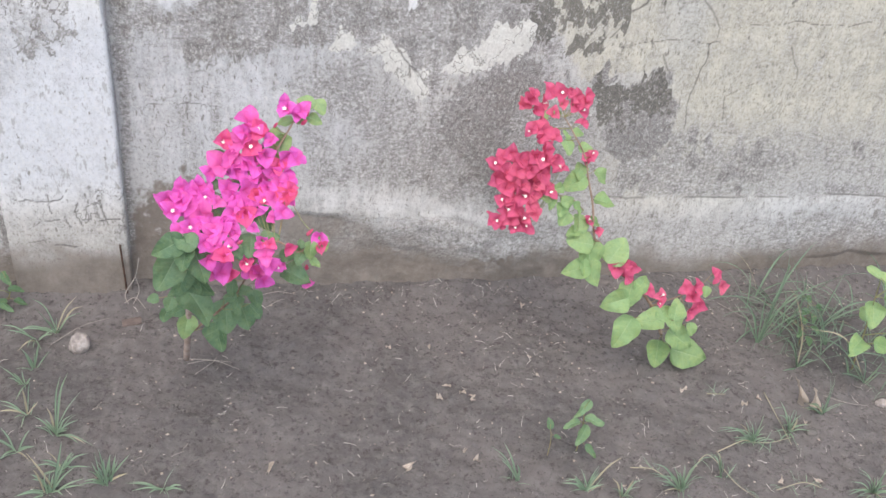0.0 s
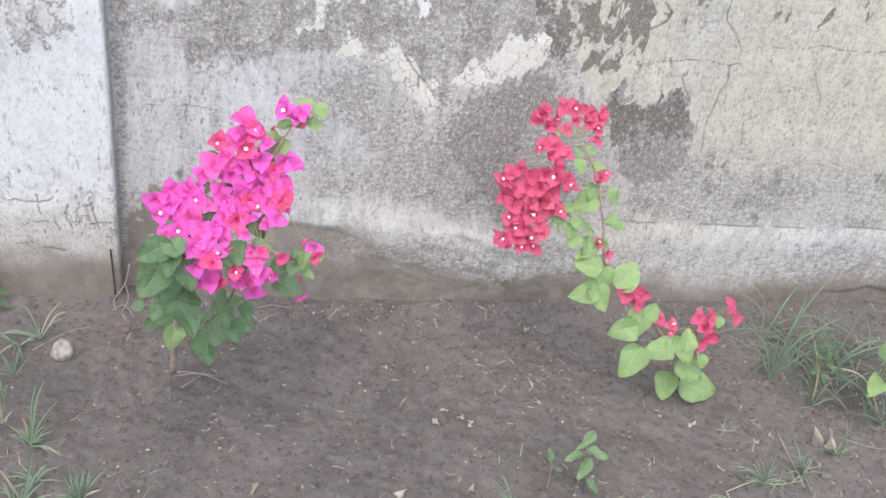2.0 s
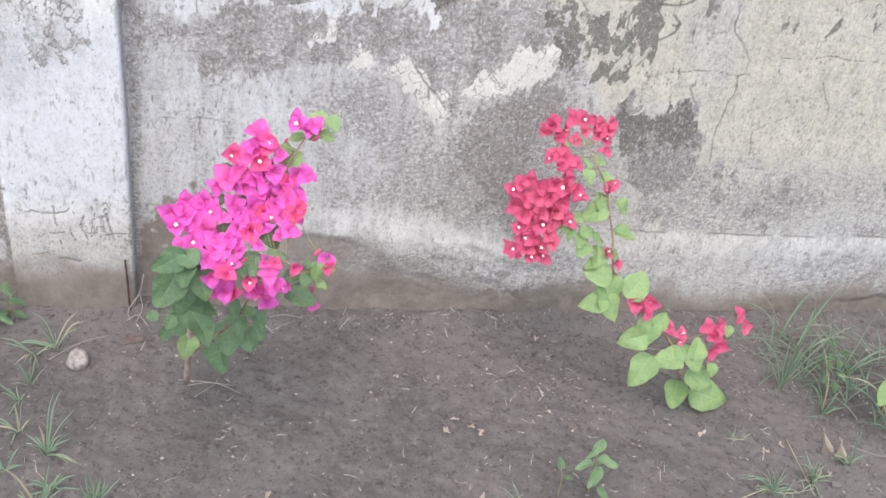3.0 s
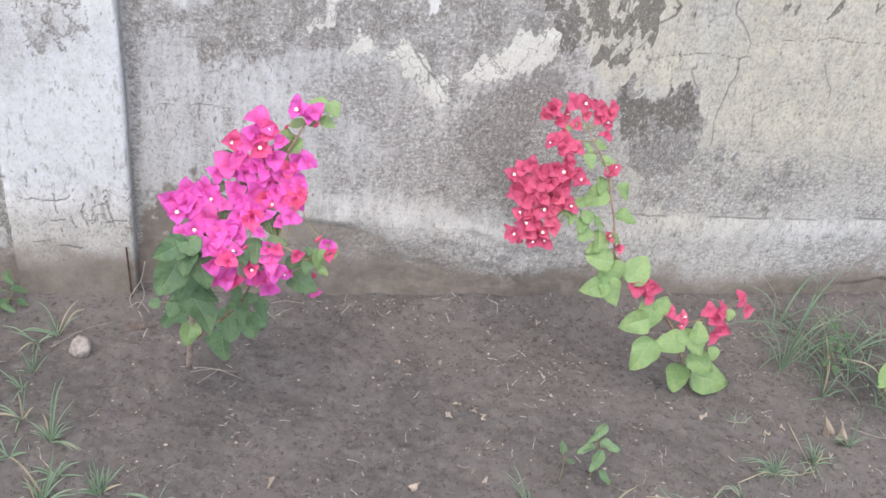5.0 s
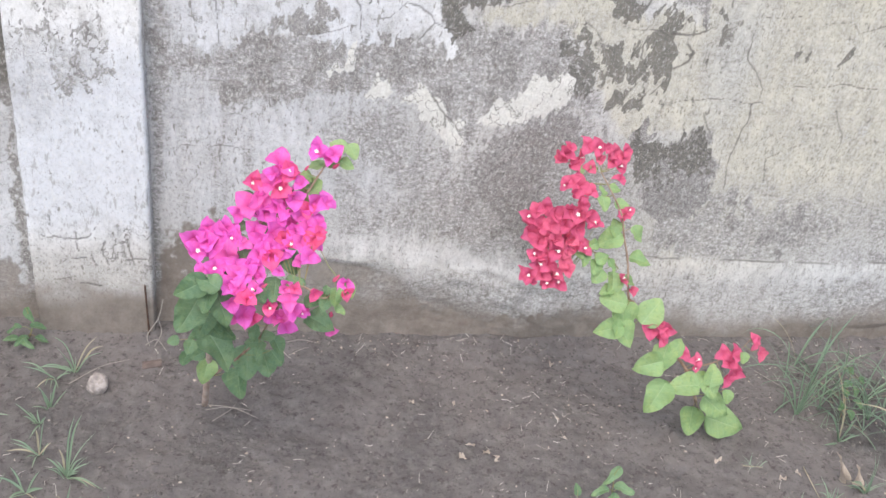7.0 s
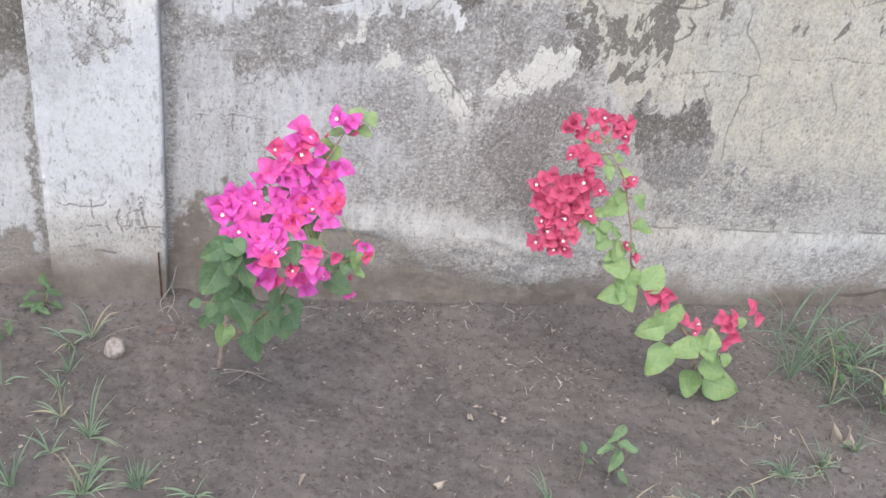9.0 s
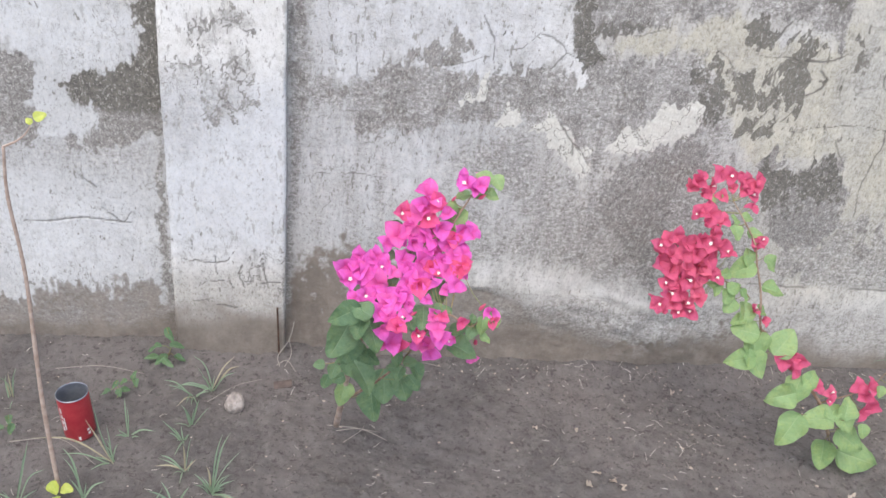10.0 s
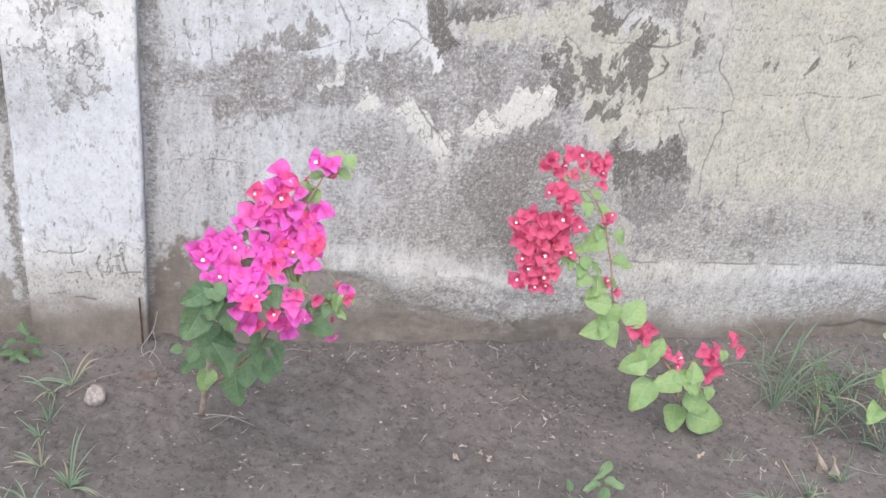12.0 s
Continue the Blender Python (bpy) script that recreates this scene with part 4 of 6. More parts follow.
# ---- magenta bougainvillea ----
PINK_TOP = [
    (-0.3765, -0.4049, 0.6198, 0.0205), (-0.3617, -0.4111, 0.6035, 0.0179), (-0.3956, -0.4165, 0.5893, 0.0197), (-0.4149, -0.4164, 0.5894, 0.0137), (-0.3745, -0.42, 0.5798, 0.0145), (-0.3461, -0.4164, 0.5901, 0.0128),
    (-0.3224, -0.4027, 0.6373, 0.0162), (-0.2985, -0.4028, 0.6348, 0.0136), (-0.3884, -0.4116, 0.6027, 0.0137), (-0.3048, -0.404, 0.627, 0.0094),
]
PINK_MID = [
    (-0.4213, -0.4287, 0.5569, 0.0197), (-0.4028, -0.426, 0.5644, 0.018), (-0.4357, -0.4338, 0.5433, 0.0129), (-0.3954, -0.4329, 0.5449, 0.0163), (-0.3678, -0.4284, 0.5574, 0.0189), (-0.3548, -0.4248, 0.5672, 0.0171),
    (-0.3209, -0.4263, 0.5634, 0.0146), (-0.3043, -0.4255, 0.5654, 0.0154), (-0.3717, -0.4372, 0.5375, 0.0137), (-0.343, -0.434, 0.5422, 0.0146), (-0.333, -0.4441, 0.5308, 0.0163), (-0.3172, -0.4382, 0.5366, 0.0129),
    (-0.3528, -0.4486, 0.5261, 0.0145), (-0.38, -0.4288, 0.5563, 0.0137), (-0.3348, -0.4303, 0.5528, 0.0129),
]
PINK_ROW = [
    (-0.4098, -0.4507, 0.524, 0.0145), (-0.4048, -0.4604, 0.5143, 0.0153), (-0.3822, -0.4522, 0.5226, 0.0171), (-0.3675, -0.4579, 0.5166, 0.0153), (-0.3585, -0.4659, 0.5089, 0.0136), (-0.3422, -0.462, 0.5127, 0.0145),
    (-0.3257, -0.46, 0.5148, 0.0136), (-0.314, -0.4517, 0.5229, 0.0111), (-0.4272, -0.4643, 0.5104, 0.0111), (-0.391, -0.4676, 0.5073, 0.0136), (-0.403, -0.4771, 0.4983, 0.0169), (-0.3869, -0.4797, 0.4962, 0.0169),
    (-0.3715, -0.4744, 0.5001, 0.0127), (-0.3315, -0.4774, 0.4977, 0.0127), (-0.348, -0.4846, 0.4921, 0.0093),
]
PINK_SIDE = [
    (-0.5005, -0.4623, 0.5125, 0.0154), (-0.4924, -0.4736, 0.5013, 0.0162), (-0.4806, -0.4499, 0.5247, 0.0146), (-0.4787, -0.4627, 0.5122, 0.0154), (-0.4667, -0.4685, 0.5064, 0.0145), (-0.4631, -0.4558, 0.519, 0.0145),
    (-0.4538, -0.4485, 0.5264, 0.0154), (-0.4402, -0.453, 0.5217, 0.012), (-0.4432, -0.4602, 0.5144, 0.0119), (-0.4859, -0.456, 0.5186, 0.012),
]
PINK_LOW = [
    (-0.4475, -0.4796, 0.4962, 0.0161), (-0.4582, -0.4897, 0.4878, 0.0144), (-0.4346, -0.4916, 0.4864, 0.0143), (-0.4156, -0.4873, 0.4898, 0.0118), (-0.486, -0.4982, 0.4813, 0.0127), (-0.4667, -0.4939, 0.4845, 0.0144),
    (-0.4616, -0.5066, 0.4744, 0.0143), (-0.47, -0.5122, 0.4702, 0.0117), (-0.4458, -0.5153, 0.4676, 0.0151), (-0.4332, -0.5175, 0.4662, 0.0142), (-0.4351, -0.5011, 0.4789, 0.0151), (-0.4186, -0.499, 0.4806, 0.0143),
    (-0.4068, -0.4927, 0.4855, 0.0126), (-0.4019, -0.5043, 0.4764, 0.0101),
]
PINK_HANG = [
    (-0.4402, -0.5275, 0.4437, 0.0143), (-0.4196, -0.5298, 0.4559, 0.0158), (-0.4096, -0.52, 0.4641, 0.0125), (-0.4236, -0.5154, 0.4168, 0.0154), (-0.436, -0.5099, 0.4089, 0.0129), (-0.4125, -0.5085, 0.4069, 0.0138),
    (-0.3666, -0.5183, 0.4652, 0.01), (-0.3505, -0.5176, 0.4658, 0.01), (-0.3586, -0.5294, 0.4549, 0.015), (-0.388, -0.5263, 0.438, 0.0135), (-0.37, -0.5111, 0.4107, 0.0163), (-0.3533, -0.5255, 0.4335, 0.0143),
    (-0.3601, -0.4875, 0.3777, 0.0142), (-0.3839, -0.5083, 0.4067, 0.0121), (-0.3384, -0.5225, 0.4265, 0.0102),
]
PINK_TIP = [
    (-0.2768, -0.5103, 0.4716, 0.0143), (-0.2755, -0.5217, 0.4631, 0.0117), (-0.3215, -0.5245, 0.4607, 0.01), (-0.288, -0.4734, 0.3576, 0.0099), (-0.3747, -0.4973, 0.482, 0.0076),
]
PINK_BUD = [
    (-0.292, -0.4002, 0.624, 0.0069), (-0.2975, -0.4039, 0.6118, 0.0069), (-0.2939, -0.5048, 0.4729, 0.0067), (-0.294, -0.5075, 0.4112, 0.0069), (-0.327, -0.5198, 0.4615, 0.0059), (-0.3396, -0.4057, 0.6073, 0.0051),
    (-0.3985, -0.515, 0.4648, 0.0059),
]
PINK_LEAF_UP = [
    (-0.2911, -0.3864, 0.6406, 0.0293, 165), (-0.269, -0.3873, 0.633, 0.0276, -55), (-0.3228, -0.3926, 0.6102, 0.0259, 185), (-0.297, -0.3907, 0.615, 0.0225, 15),
    (-0.2767, -0.3916, 0.6126, 0.026, -25), (-0.3313, -0.406, 0.5745, 0.045, -85), (-0.3407, -0.4, 0.5908, 0.0294, 200), (-0.4225, -0.4099, 0.564, 0.0208, 150),
    (-0.3711, -0.4082, 0.5686, 0.0346, 20), (-0.4344, -0.4365, 0.5222, 0.0242, 200), (-0.3921, -0.4347, 0.5242, 0.0224, 160), (-0.4274, -0.4644, 0.4953, 0.0257, -70),
    (-0.3575, -0.4763, 0.486, 0.0443, -75), (-0.4624, -0.4678, 0.4928, 0.0171, 200), (-0.4514, -0.4903, 0.4749, 0.0153, -90), (-0.3794, -0.51, 0.4598, 0.0438, -105),
    (-0.351, -0.5019, 0.4656, 0.0321, 10), (-0.3252, -0.5104, 0.4386, 0.0255, 5),
]
PINK_LEAF_TIP = [
    (-0.2902, -0.5237, 0.4554, 0.0319, -90), (-0.2692, -0.5139, 0.4641, 0.0253, -80), (-0.3053, -0.5218, 0.4451, 0.0303, -120), (-0.282, -0.5189, 0.4302, 0.0187, -30),
    (-0.309, -0.4874, 0.3858, 0.0512, -35), (-0.304, -0.5143, 0.464, 0.0185, 60), (-0.3992, -0.5236, 0.4558, 0.0251, -80),
]
PINK_LEAF = [
    (-0.4849, -0.4595, 0.3607, 0.04, -110), (-0.469, -0.4505, 0.3479, 0.033, -60), (-0.5023, -0.3707, 0.2355, 0.0241, -150), (-0.4511, -0.4382, 0.3303, 0.0316, -40), (-0.4093, -0.4378, 0.3298, 0.0279, -100),
    (-0.4966, -0.5112, 0.4617, 0.0473, 205), (-0.4744, -0.5049, 0.4665, 0.0372, 160), (-0.504, -0.4908, 0.399, 0.0545, -125), (-0.4761, -0.5153, 0.4433, 0.0373, -100),
    (-0.454, -0.5102, 0.4262, 0.0496, -75), (-0.4665, -0.4117, 0.2878, 0.0731, -55), (-0.4937, -0.4437, 0.3323, 0.0297, -150), (-0.5109, -0.4034, 0.2764, 0.0253, -100),
    (-0.5229, -0.3694, 0.2276, 0.0242, -120), (-0.5351, -0.4234, 0.3038, 0.0191, 190), (-0.492, -0.3308, 0.1702, 0.0442, -110), (-0.4369, -0.3041, 0.1259, 0.0584, -70),
    (-0.4208, -0.3589, 0.212, 0.059, -85), (-0.3881, -0.3583, 0.211, 0.0489, -80), (-0.3707, -0.4102, 0.2856, 0.0308, -60), (-0.3872, -0.4379, 0.3242, 0.0224, 20),
    (-0.401, -0.4013, 0.2736, 0.0272, -110), (-0.371, -0.3731, 0.233, 0.0321, -50), (-0.4133, -0.4197, 0.2988, 0.0228, 170),
]
PINK_STEM = [
    (-0.501, -0.266, 0.037), (-0.491, -0.335, 0.158), (-0.481, -0.383, 0.262), (-0.464, -0.478, 0.395), (-0.446, -0.495, 0.466), (-0.426, -0.464, 0.491), (-0.402, -0.433, 0.52), (-0.386, -0.408, 0.552), (-0.375, -0.394, 0.592), (-0.37, -0.387, 0.61),
]
PINK_STEM_B = [
    (-0.485, -0.334, 0.157), (-0.457, -0.363, 0.204), (-0.437, -0.386, 0.236), (-0.401, -0.436, 0.306),
    (-0.371, -0.529, 0.435), (-0.343, -0.526, 0.463), (-0.307, -0.539, 0.451), (-0.282, -0.52, 0.469),
]
PINK_STEM_C = [
    (-0.448, -0.485, 0.374), (-0.462, -0.527, 0.463), (-0.47, -0.496, 0.491), (-0.483, -0.472, 0.514),
]
PINK_STEM_D = [
    (-0.38, -0.45, 0.541), (-0.344, -0.439, 0.564), (-0.321, -0.424, 0.595), (-0.307, -0.414, 0.616),
    (-0.295, -0.406, 0.633),
]


random.seed(11)
pink = tagged(new("bougainvillea"), "young bougainvillea shrub crowded with magenta bracts, rooted in soil", "shrub")
lines = [stem(pink, [(x, y + 0.02 * smooth(0.1, 0.2, z), z) for x, y, z in PINK_STEM], 0.0062, 0.0018, PALE_BARK, "trunk"), stem(pink, [(x, y + 0.02 * smooth(0.2, 0.35, z), z) for x, y, z in PINK_STEM_B], 0.0026, 0.001, BARK), stem(pink, [(x, y + 0.035, z) for x, y, z in PINK_STEM_C], 0.0022, 0.0012, BARK), stem(pink, [(x, y + 0.02, z) for x, y, z in PINK_STEM_D], 0.0018, 0.001, BARK)]
stalks = []
PINK_LEAF = [(x, y - 0.018, z + 0.011, size * 1.08, angle) for x, y, z, size, angle in PINK_LEAF]
for x, y, z, size, angle in PINK_LEAF_UP + PINK_LEAF_TIP + PINK_LEAF:
    young = z > 0.57 or (x > -0.30 and z > 0.4) or (0.13 < z < 0.19 and x < -0.47)
    add_leaf(pink, Vector((x, y, z)), size * 0.98, LEAVES_LIGHT if young else LEAVES, LEAF_LIGHT if young else LEAF_DARK, stalks, lines, turned=angle)
random.seed(5)
for x, y, z, size in PINK_TOP + PINK_MID + PINK_ROW + PINK_SIDE + PINK_LOW + PINK_HANG:
    old = random.random() < (0.5 if x > -0.335 and z < 0.58 else 0.12)
    add_flower(pink, (x, y, z), size * 1.4, FLOWERS_WARM if old else FLOWERS, MAGENTA_WARM if old else MAGENTA, 0.18, stalks, lines)
    if random.random() < 0.6:
        add_flower(pink, jitter((x, y + 0.014, z - 0.006), 0.006), size * 1.15, FLOWERS, MAGENTA, 0.0, stalks, lines)
for k, (x, y, z, size) in enumerate(PINK_TIP):
    add_flower(pink, (x, y, z), size * 1.45, FLOWERS_WARM if k in (1, 2) else FLOWERS, MAGENTA_WARM if k in (1, 2) else MAGENTA, 0.1, stalks, lines, (0.2, -0.7, 0.3))
for x, y, z, size in PINK_BUD:
    part("bud", BUD, CRIMSON, pink, "closed red bract bud", at=aim((x, y, z), jitter((0.3, -0.4, 0.6), 0.4), (0, 0, 1), size * 1.5))
    stalks.append((Vector((x, y, z)), nearest(Vector((x, y, z)), lines)))
add_stalks(pink, "flower_stalk", stalks, 0.0008, SHOOT)

# ---- crimson bougainvillea ----
RED_TOP = [
    (0.166, -0.1451, 0.5495, 0.0185), (0.1531, -0.1504, 0.5386, 0.0141), (0.1804, -0.1551, 0.5303, 0.0142), (0.1738, -0.1423, 0.5601, 0.012), (0.1959, -0.1492, 0.541, 0.0132), (0.2112, -0.1403, 0.5678, 0.0165),
    (0.2303, -0.1415, 0.5623, 0.0155), (0.2473, -0.1414, 0.5631, 0.0144), (0.2659, -0.144, 0.5535, 0.0145), (0.2829, -0.1473, 0.5451, 0.0168), (0.2779, -0.1553, 0.5297, 0.0145), (0.2757, -0.1714, 0.5146, 0.0122),
    (0.2347, -0.149, 0.5415, 0.01), (0.2142, -0.1581, 0.5272, 0.0121), (0.2613, -0.1505, 0.5386, 0.0122), (0.2883, -0.1427, 0.5586, 0.0101),
]
RED_NECK = [
    (0.1717, -0.1807, 0.5067, 0.0141), (0.1881, -0.1846, 0.5034, 0.0174), (0.2092, -0.1947, 0.4949, 0.0141), (0.179, -0.2003, 0.4907, 0.014), (0.1905, -0.2136, 0.48, 0.014), (0.196, -0.2217, 0.4737, 0.0129),
    (0.1594, -0.189, 0.4997, 0.0108),
]
RED_MID = [
    (0.1, -0.2278, 0.4633, 0.0158), (0.1171, -0.2252, 0.4695, 0.0169), (0.0853, -0.2323, 0.4535, 0.0137), (0.1397, -0.2291, 0.4604, 0.0149), (0.1659, -0.2267, 0.4659, 0.0181), (0.1841, -0.2291, 0.4606, 0.0182),
    (0.2056, -0.2306, 0.4572, 0.0194), (0.2186, -0.2354, 0.447, 0.014), (0.0911, -0.2451, 0.4263, 0.0179), (0.1077, -0.2386, 0.441, 0.0148), (0.1296, -0.2385, 0.4415, 0.0148), (0.1562, -0.2386, 0.441, 0.017),
    (0.1844, -0.2427, 0.4332, 0.0171), (0.1236, -0.2485, 0.417, 0.0148), (0.1088, -0.2518, 0.4088, 0.0159), (0.1425, -0.2483, 0.4172, 0.0149),
]
RED_BASE = [
    (0.1691, -0.2481, 0.4178, 0.016), (0.1866, -0.2521, 0.4082, 0.0161), (0.1996, -0.2547, 0.4014, 0.0129), (0.1429, -0.2567, 0.3966, 0.017), (0.1663, -0.2565, 0.3969, 0.015), (0.1211, -0.2588, 0.3913, 0.0149),
    (0.1005, -0.2603, 0.3869, 0.0127), (0.1613, -0.2641, 0.3767, 0.0161), (0.1339, -0.2659, 0.3712, 0.0171), (0.1118, -0.2659, 0.3709, 0.0159), (0.0926, -0.2723, 0.351, 0.0159), (0.1191, -0.2724, 0.3514, 0.0149),
    (0.147, -0.2723, 0.3517, 0.0161), (0.1695, -0.2694, 0.3614, 0.014), (0.1323, -0.2759, 0.335, 0.0139), (0.1547, -0.2759, 0.3352, 0.0129), (0.1017, -0.2747, 0.3401, 0.0117),
]
RED_LOW = [
    (0.2732, -0.2282, 0.4627, 0.0131), (0.2853, -0.2255, 0.4688, 0.0099), (0.2846, -0.2735, 0.3464, 0.0133), (0.3063, -0.2795, 0.3247, 0.0123), (0.3514, -0.3135, 0.2537, 0.017), (0.37, -0.3096, 0.2617, 0.0171),
    (0.38, -0.3197, 0.2402, 0.0137), (0.3826, -0.3135, 0.2535, 0.0149), (0.4247, -0.3371, 0.214, 0.0127), (0.4533, -0.3414, 0.2015, 0.014), (0.449, -0.3484, 0.1887, 0.0094), (0.5105, -0.336, 0.2164, 0.0154),
    (0.5353, -0.3363, 0.2163, 0.0155), (0.5231, -0.343, 0.1975, 0.0155), (0.5243, -0.357, 0.1684, 0.0168), (0.5394, -0.3542, 0.1802, 0.0132), (0.5838, -0.3232, 0.2344, 0.0145), (0.5924, -0.3367, 0.2146, 0.0134),
    (0.5747, -0.3192, 0.2414, 0.0097),
]
RED_LEAF = [
    (0.2357, -0.1914, 0.493, 0.0219, 100), (0.2359, -0.2116, 0.4769, 0.0305, -80), (0.2628, -0.1869, 0.4965, 0.0243, 10), (0.2722, -0.2127, 0.4763, 0.0285, -10),
    (0.261, -0.2346, 0.4368, 0.0372, -110), (0.2504, -0.243, 0.4155, 0.0502, -150), (0.3068, -0.2389, 0.4268, 0.0354, -50), (0.3175, -0.257, 0.38, 0.0423, -20),
    (0.2171, -0.2474, 0.405, 0.026, 190), (0.2387, -0.2564, 0.3809, 0.0284, 20), (0.2048, -0.2573, 0.3784, 0.026, -100), (0.2266, -0.262, 0.3652, 0.0306, -110),
    (0.2346, -0.2672, 0.3471, 0.0329, -120), (0.2608, -0.2606, 0.3687, 0.0264, -70), (0.3012, -0.2692, 0.3375, 0.0312, 0), (0.1937, -0.2546, 0.3865, 0.0195, 170),
    (0.2553, -0.2752, 0.3202, 0.0288, 200), (0.2248, -0.1556, 0.5241, 0.0199, 20), (0.1982, -0.1588, 0.521, 0.0176, -90), (0.2679, -0.2706, 0.3329, 0.0465, -85),
]
RED_LEAF_LOW = [
    (0.27, -0.287, 0.304, 0.055), (0.294, -0.296, 0.275, 0.069), (0.265, -0.31, 0.254, 0.056), (0.296, -0.315, 0.247, 0.058),
    (0.352, -0.293, 0.285, 0.064), (0.349, -0.346, 0.195, 0.062), (0.378, -0.34, 0.207, 0.057), (0.407, -0.33, 0.226, 0.044),
    (0.368, -0.376, 0.139, 0.071), (0.426, -0.366, 0.159, 0.061), (0.486, -0.356, 0.177, 0.047), (0.482, -0.368, 0.154, 0.045),
    (0.52, -0.377, 0.138, 0.029), (0.508, -0.365, 0.104, 0.058), (0.478, -0.348, 0.052, 0.059), (0.559, -0.343, 0.039, 0.076),
    (0.553, -0.34, 0.207, 0.024), (0.458, -0.359, 0.171, 0.042),
]
RED_STEM = [
    (0.475, -0.365, 0.103), (0.44, -0.359, 0.171), (0.404, -0.339, 0.209), (0.339, -0.307, 0.258),
    (0.318, -0.29, 0.294), (0.302, -0.286, 0.31), (0.292, -0.269, 0.364), (0.285, -0.258, 0.395),
    (0.276, -0.246, 0.426), (0.268, -0.229, 0.464), (0.25, -0.192, 0.498), (0.235, -0.167, 0.521),
]
RED_STEM_B = [
    (0.281, -0.273, 0.354), (0.258, -0.266, 0.374), (0.211, -0.26, 0.389), (0.169, -0.251, 0.413),
    (0.139, -0.24, 0.442),
]
RED_STEM_C = [
    (0.25, -0.192, 0.498), (0.21, -0.188, 0.501), (0.185, -0.163, 0.524), (0.181, -0.144, 0.544),
]
RED_STEM_D = [
    (0.44, -0.359, 0.171), (0.476, -0.354, 0.181), (0.515, -0.349, 0.191), (0.561, -0.338, 0.21),
    (0.585, -0.328, 0.231),
]


random.seed(23)
red = tagged(new("bougainvillea"), "leaning bougainvillea shrub with crimson bracts and pale green leaves", "shrub")
lines = [stem(red, [(x, y + 0.018 * smooth(0.4, 0.2, z), z) for x, y, z in RED_STEM], 0.0034, 0.0013, BARK, "trunk"), stem(red, [(x, y + 0.025, z) for x, y, z in RED_STEM_B], 0.0014, 0.0008, SHOOT), stem(red, [(x, y + 0.02, z) for x, y, z in RED_STEM_C], 0.0014, 0.0008, SHOOT), stem(red, [(x, y + 0.03, z - 0.006) for x, y, z in RED_STEM_D], 0.0018, 0.0008, BARK)]
stalks = []
for x, y, z, size, angle in RED_LEAF:
    add_leaf(red, Vector((x, y, z)), size * 1.05, LEAVES_LIGHT, LEAF_LIGHT, stalks, lines, turned=angle)
TIP_ANGLES = (180, -80, 200, -60, 60, 205, -95, 60, -112, 188, 85, -60, -80, -30, -100, -12, -90, 45)
for (x, y, z, size), angle in zip(RED_LEAF_LOW, TIP_ANGLES):
    tip = math.cos(radians(angle)) * Vector((0.96, -0.27, 0.05)) + math.sin(radians(angle)) * Vector((0.13, 0.52, 0.84))
    add_leaf(red, Vector((x, y, max(z, 0.03))), size * 1.02, LEAVES_LIGHT, LEAF_LIGHT, stalks, lines, (-0.2, -0.72, 0.66), tip, 0.22, 0.12)
for x, y, z, size in RED_TOP + RED_NECK + RED_MID + RED_BASE + RED_LOW:
    add_flower(red, (x, y, z), size * 1.48, FLOWERS_RED, CRIMSON, 0.26, stalks, lines)
    if 0.33 < z < 0.47 and random.random() < 0.6:
        add_flower(red, jitter((x, y + 0.014, z - 0.006), 0.007), size * 1.3, FLOWERS_RED, CRIMSON, 0.0, stalks, lines)
add_stalks(red, "flower_stalk", stalks, 0.0008, SHOOT)


# ---- grass tufts ----
def grass_mesh(width, arch, twist, seed):
    """One blade, 1 long: it rises, bends over and narrows to a tip."""
    rng = random.Random(seed)
    lean, pts = rng.uniform(-0.15, 0.15), []
    p, ang = Vector((0, 0, 0)), rng.uniform(0.05, 0.35)
    for k in range(10):
        t = k / 9
        w = width * (0.55 + 0.9 * t if t < 0.35 else 0.87) * max(0.03, 1 - t**2.2)
        side = Vector((math.cos(twist * t), math.sin(twist * t) * 0.6, 0))
        pts.append([tuple(p + side * w * s + Vector((lean * t * t, 0, 0.5 * w * abs(s)))) for s in (-1, 0, 1)])
        p = p + Vector((0, math.sin(ang), math.cos(ang))) / 9
        ang += arch / 9 * (0.4 + 1.3 * t)
    return grid_mesh("blade", np.array(pts), {"vein": np.array([[0.0, 1.0, 0.0]] * 10)})


BLADES = [grass_mesh(w, a, t, k) for k, (w, a, t) in enumerate(((0.030, 0.9, 0.4), (0.024, 1.5, -0.6), (0.034, 2.1, 0.3), (0.022, 0.5, 0.8), (0.028, 2.6, -0.3), (0.026, 1.2, 0.0)))]
BLADES_DRY, BLADES_SHADED = bare_copies(BLADES), bare_copies(BLADES)


def grass_tuft(place, count, length, label, dry=0.1, flat=0.35, width=1.0, dull=False):
    tuft = tagged(new("grass_tuft"), label, "grass", "grass tufts")
    tuft.matrix_basis = Matrix.Translation(on_ground(*place))
    for k in range(count):
        turn, tilt, size = random.uniform(0, 360), random.uniform(0, 60) * flat * 2, length * random.uniform(0.5, 1.15)
        m = pose(random.uniform(-1, 1) * 0.008, random.uniform(-1, 1) * 0.008, -0.003, 0, 0, turn) @ pose(0, 0, 0, -tilt, 0, 0) @ Matrix.Diagonal((size * width, size, size, 1))
        old = random.random() < dry
        meshes, material = (BLADES_DRY, DRYBLADE) if old else (BLADES_SHADED, GRASS_SHADED) if dull else (BLADES, GRASS)
        part("blade", random.choice(meshes), material, tuft, at=m)
    return tuft


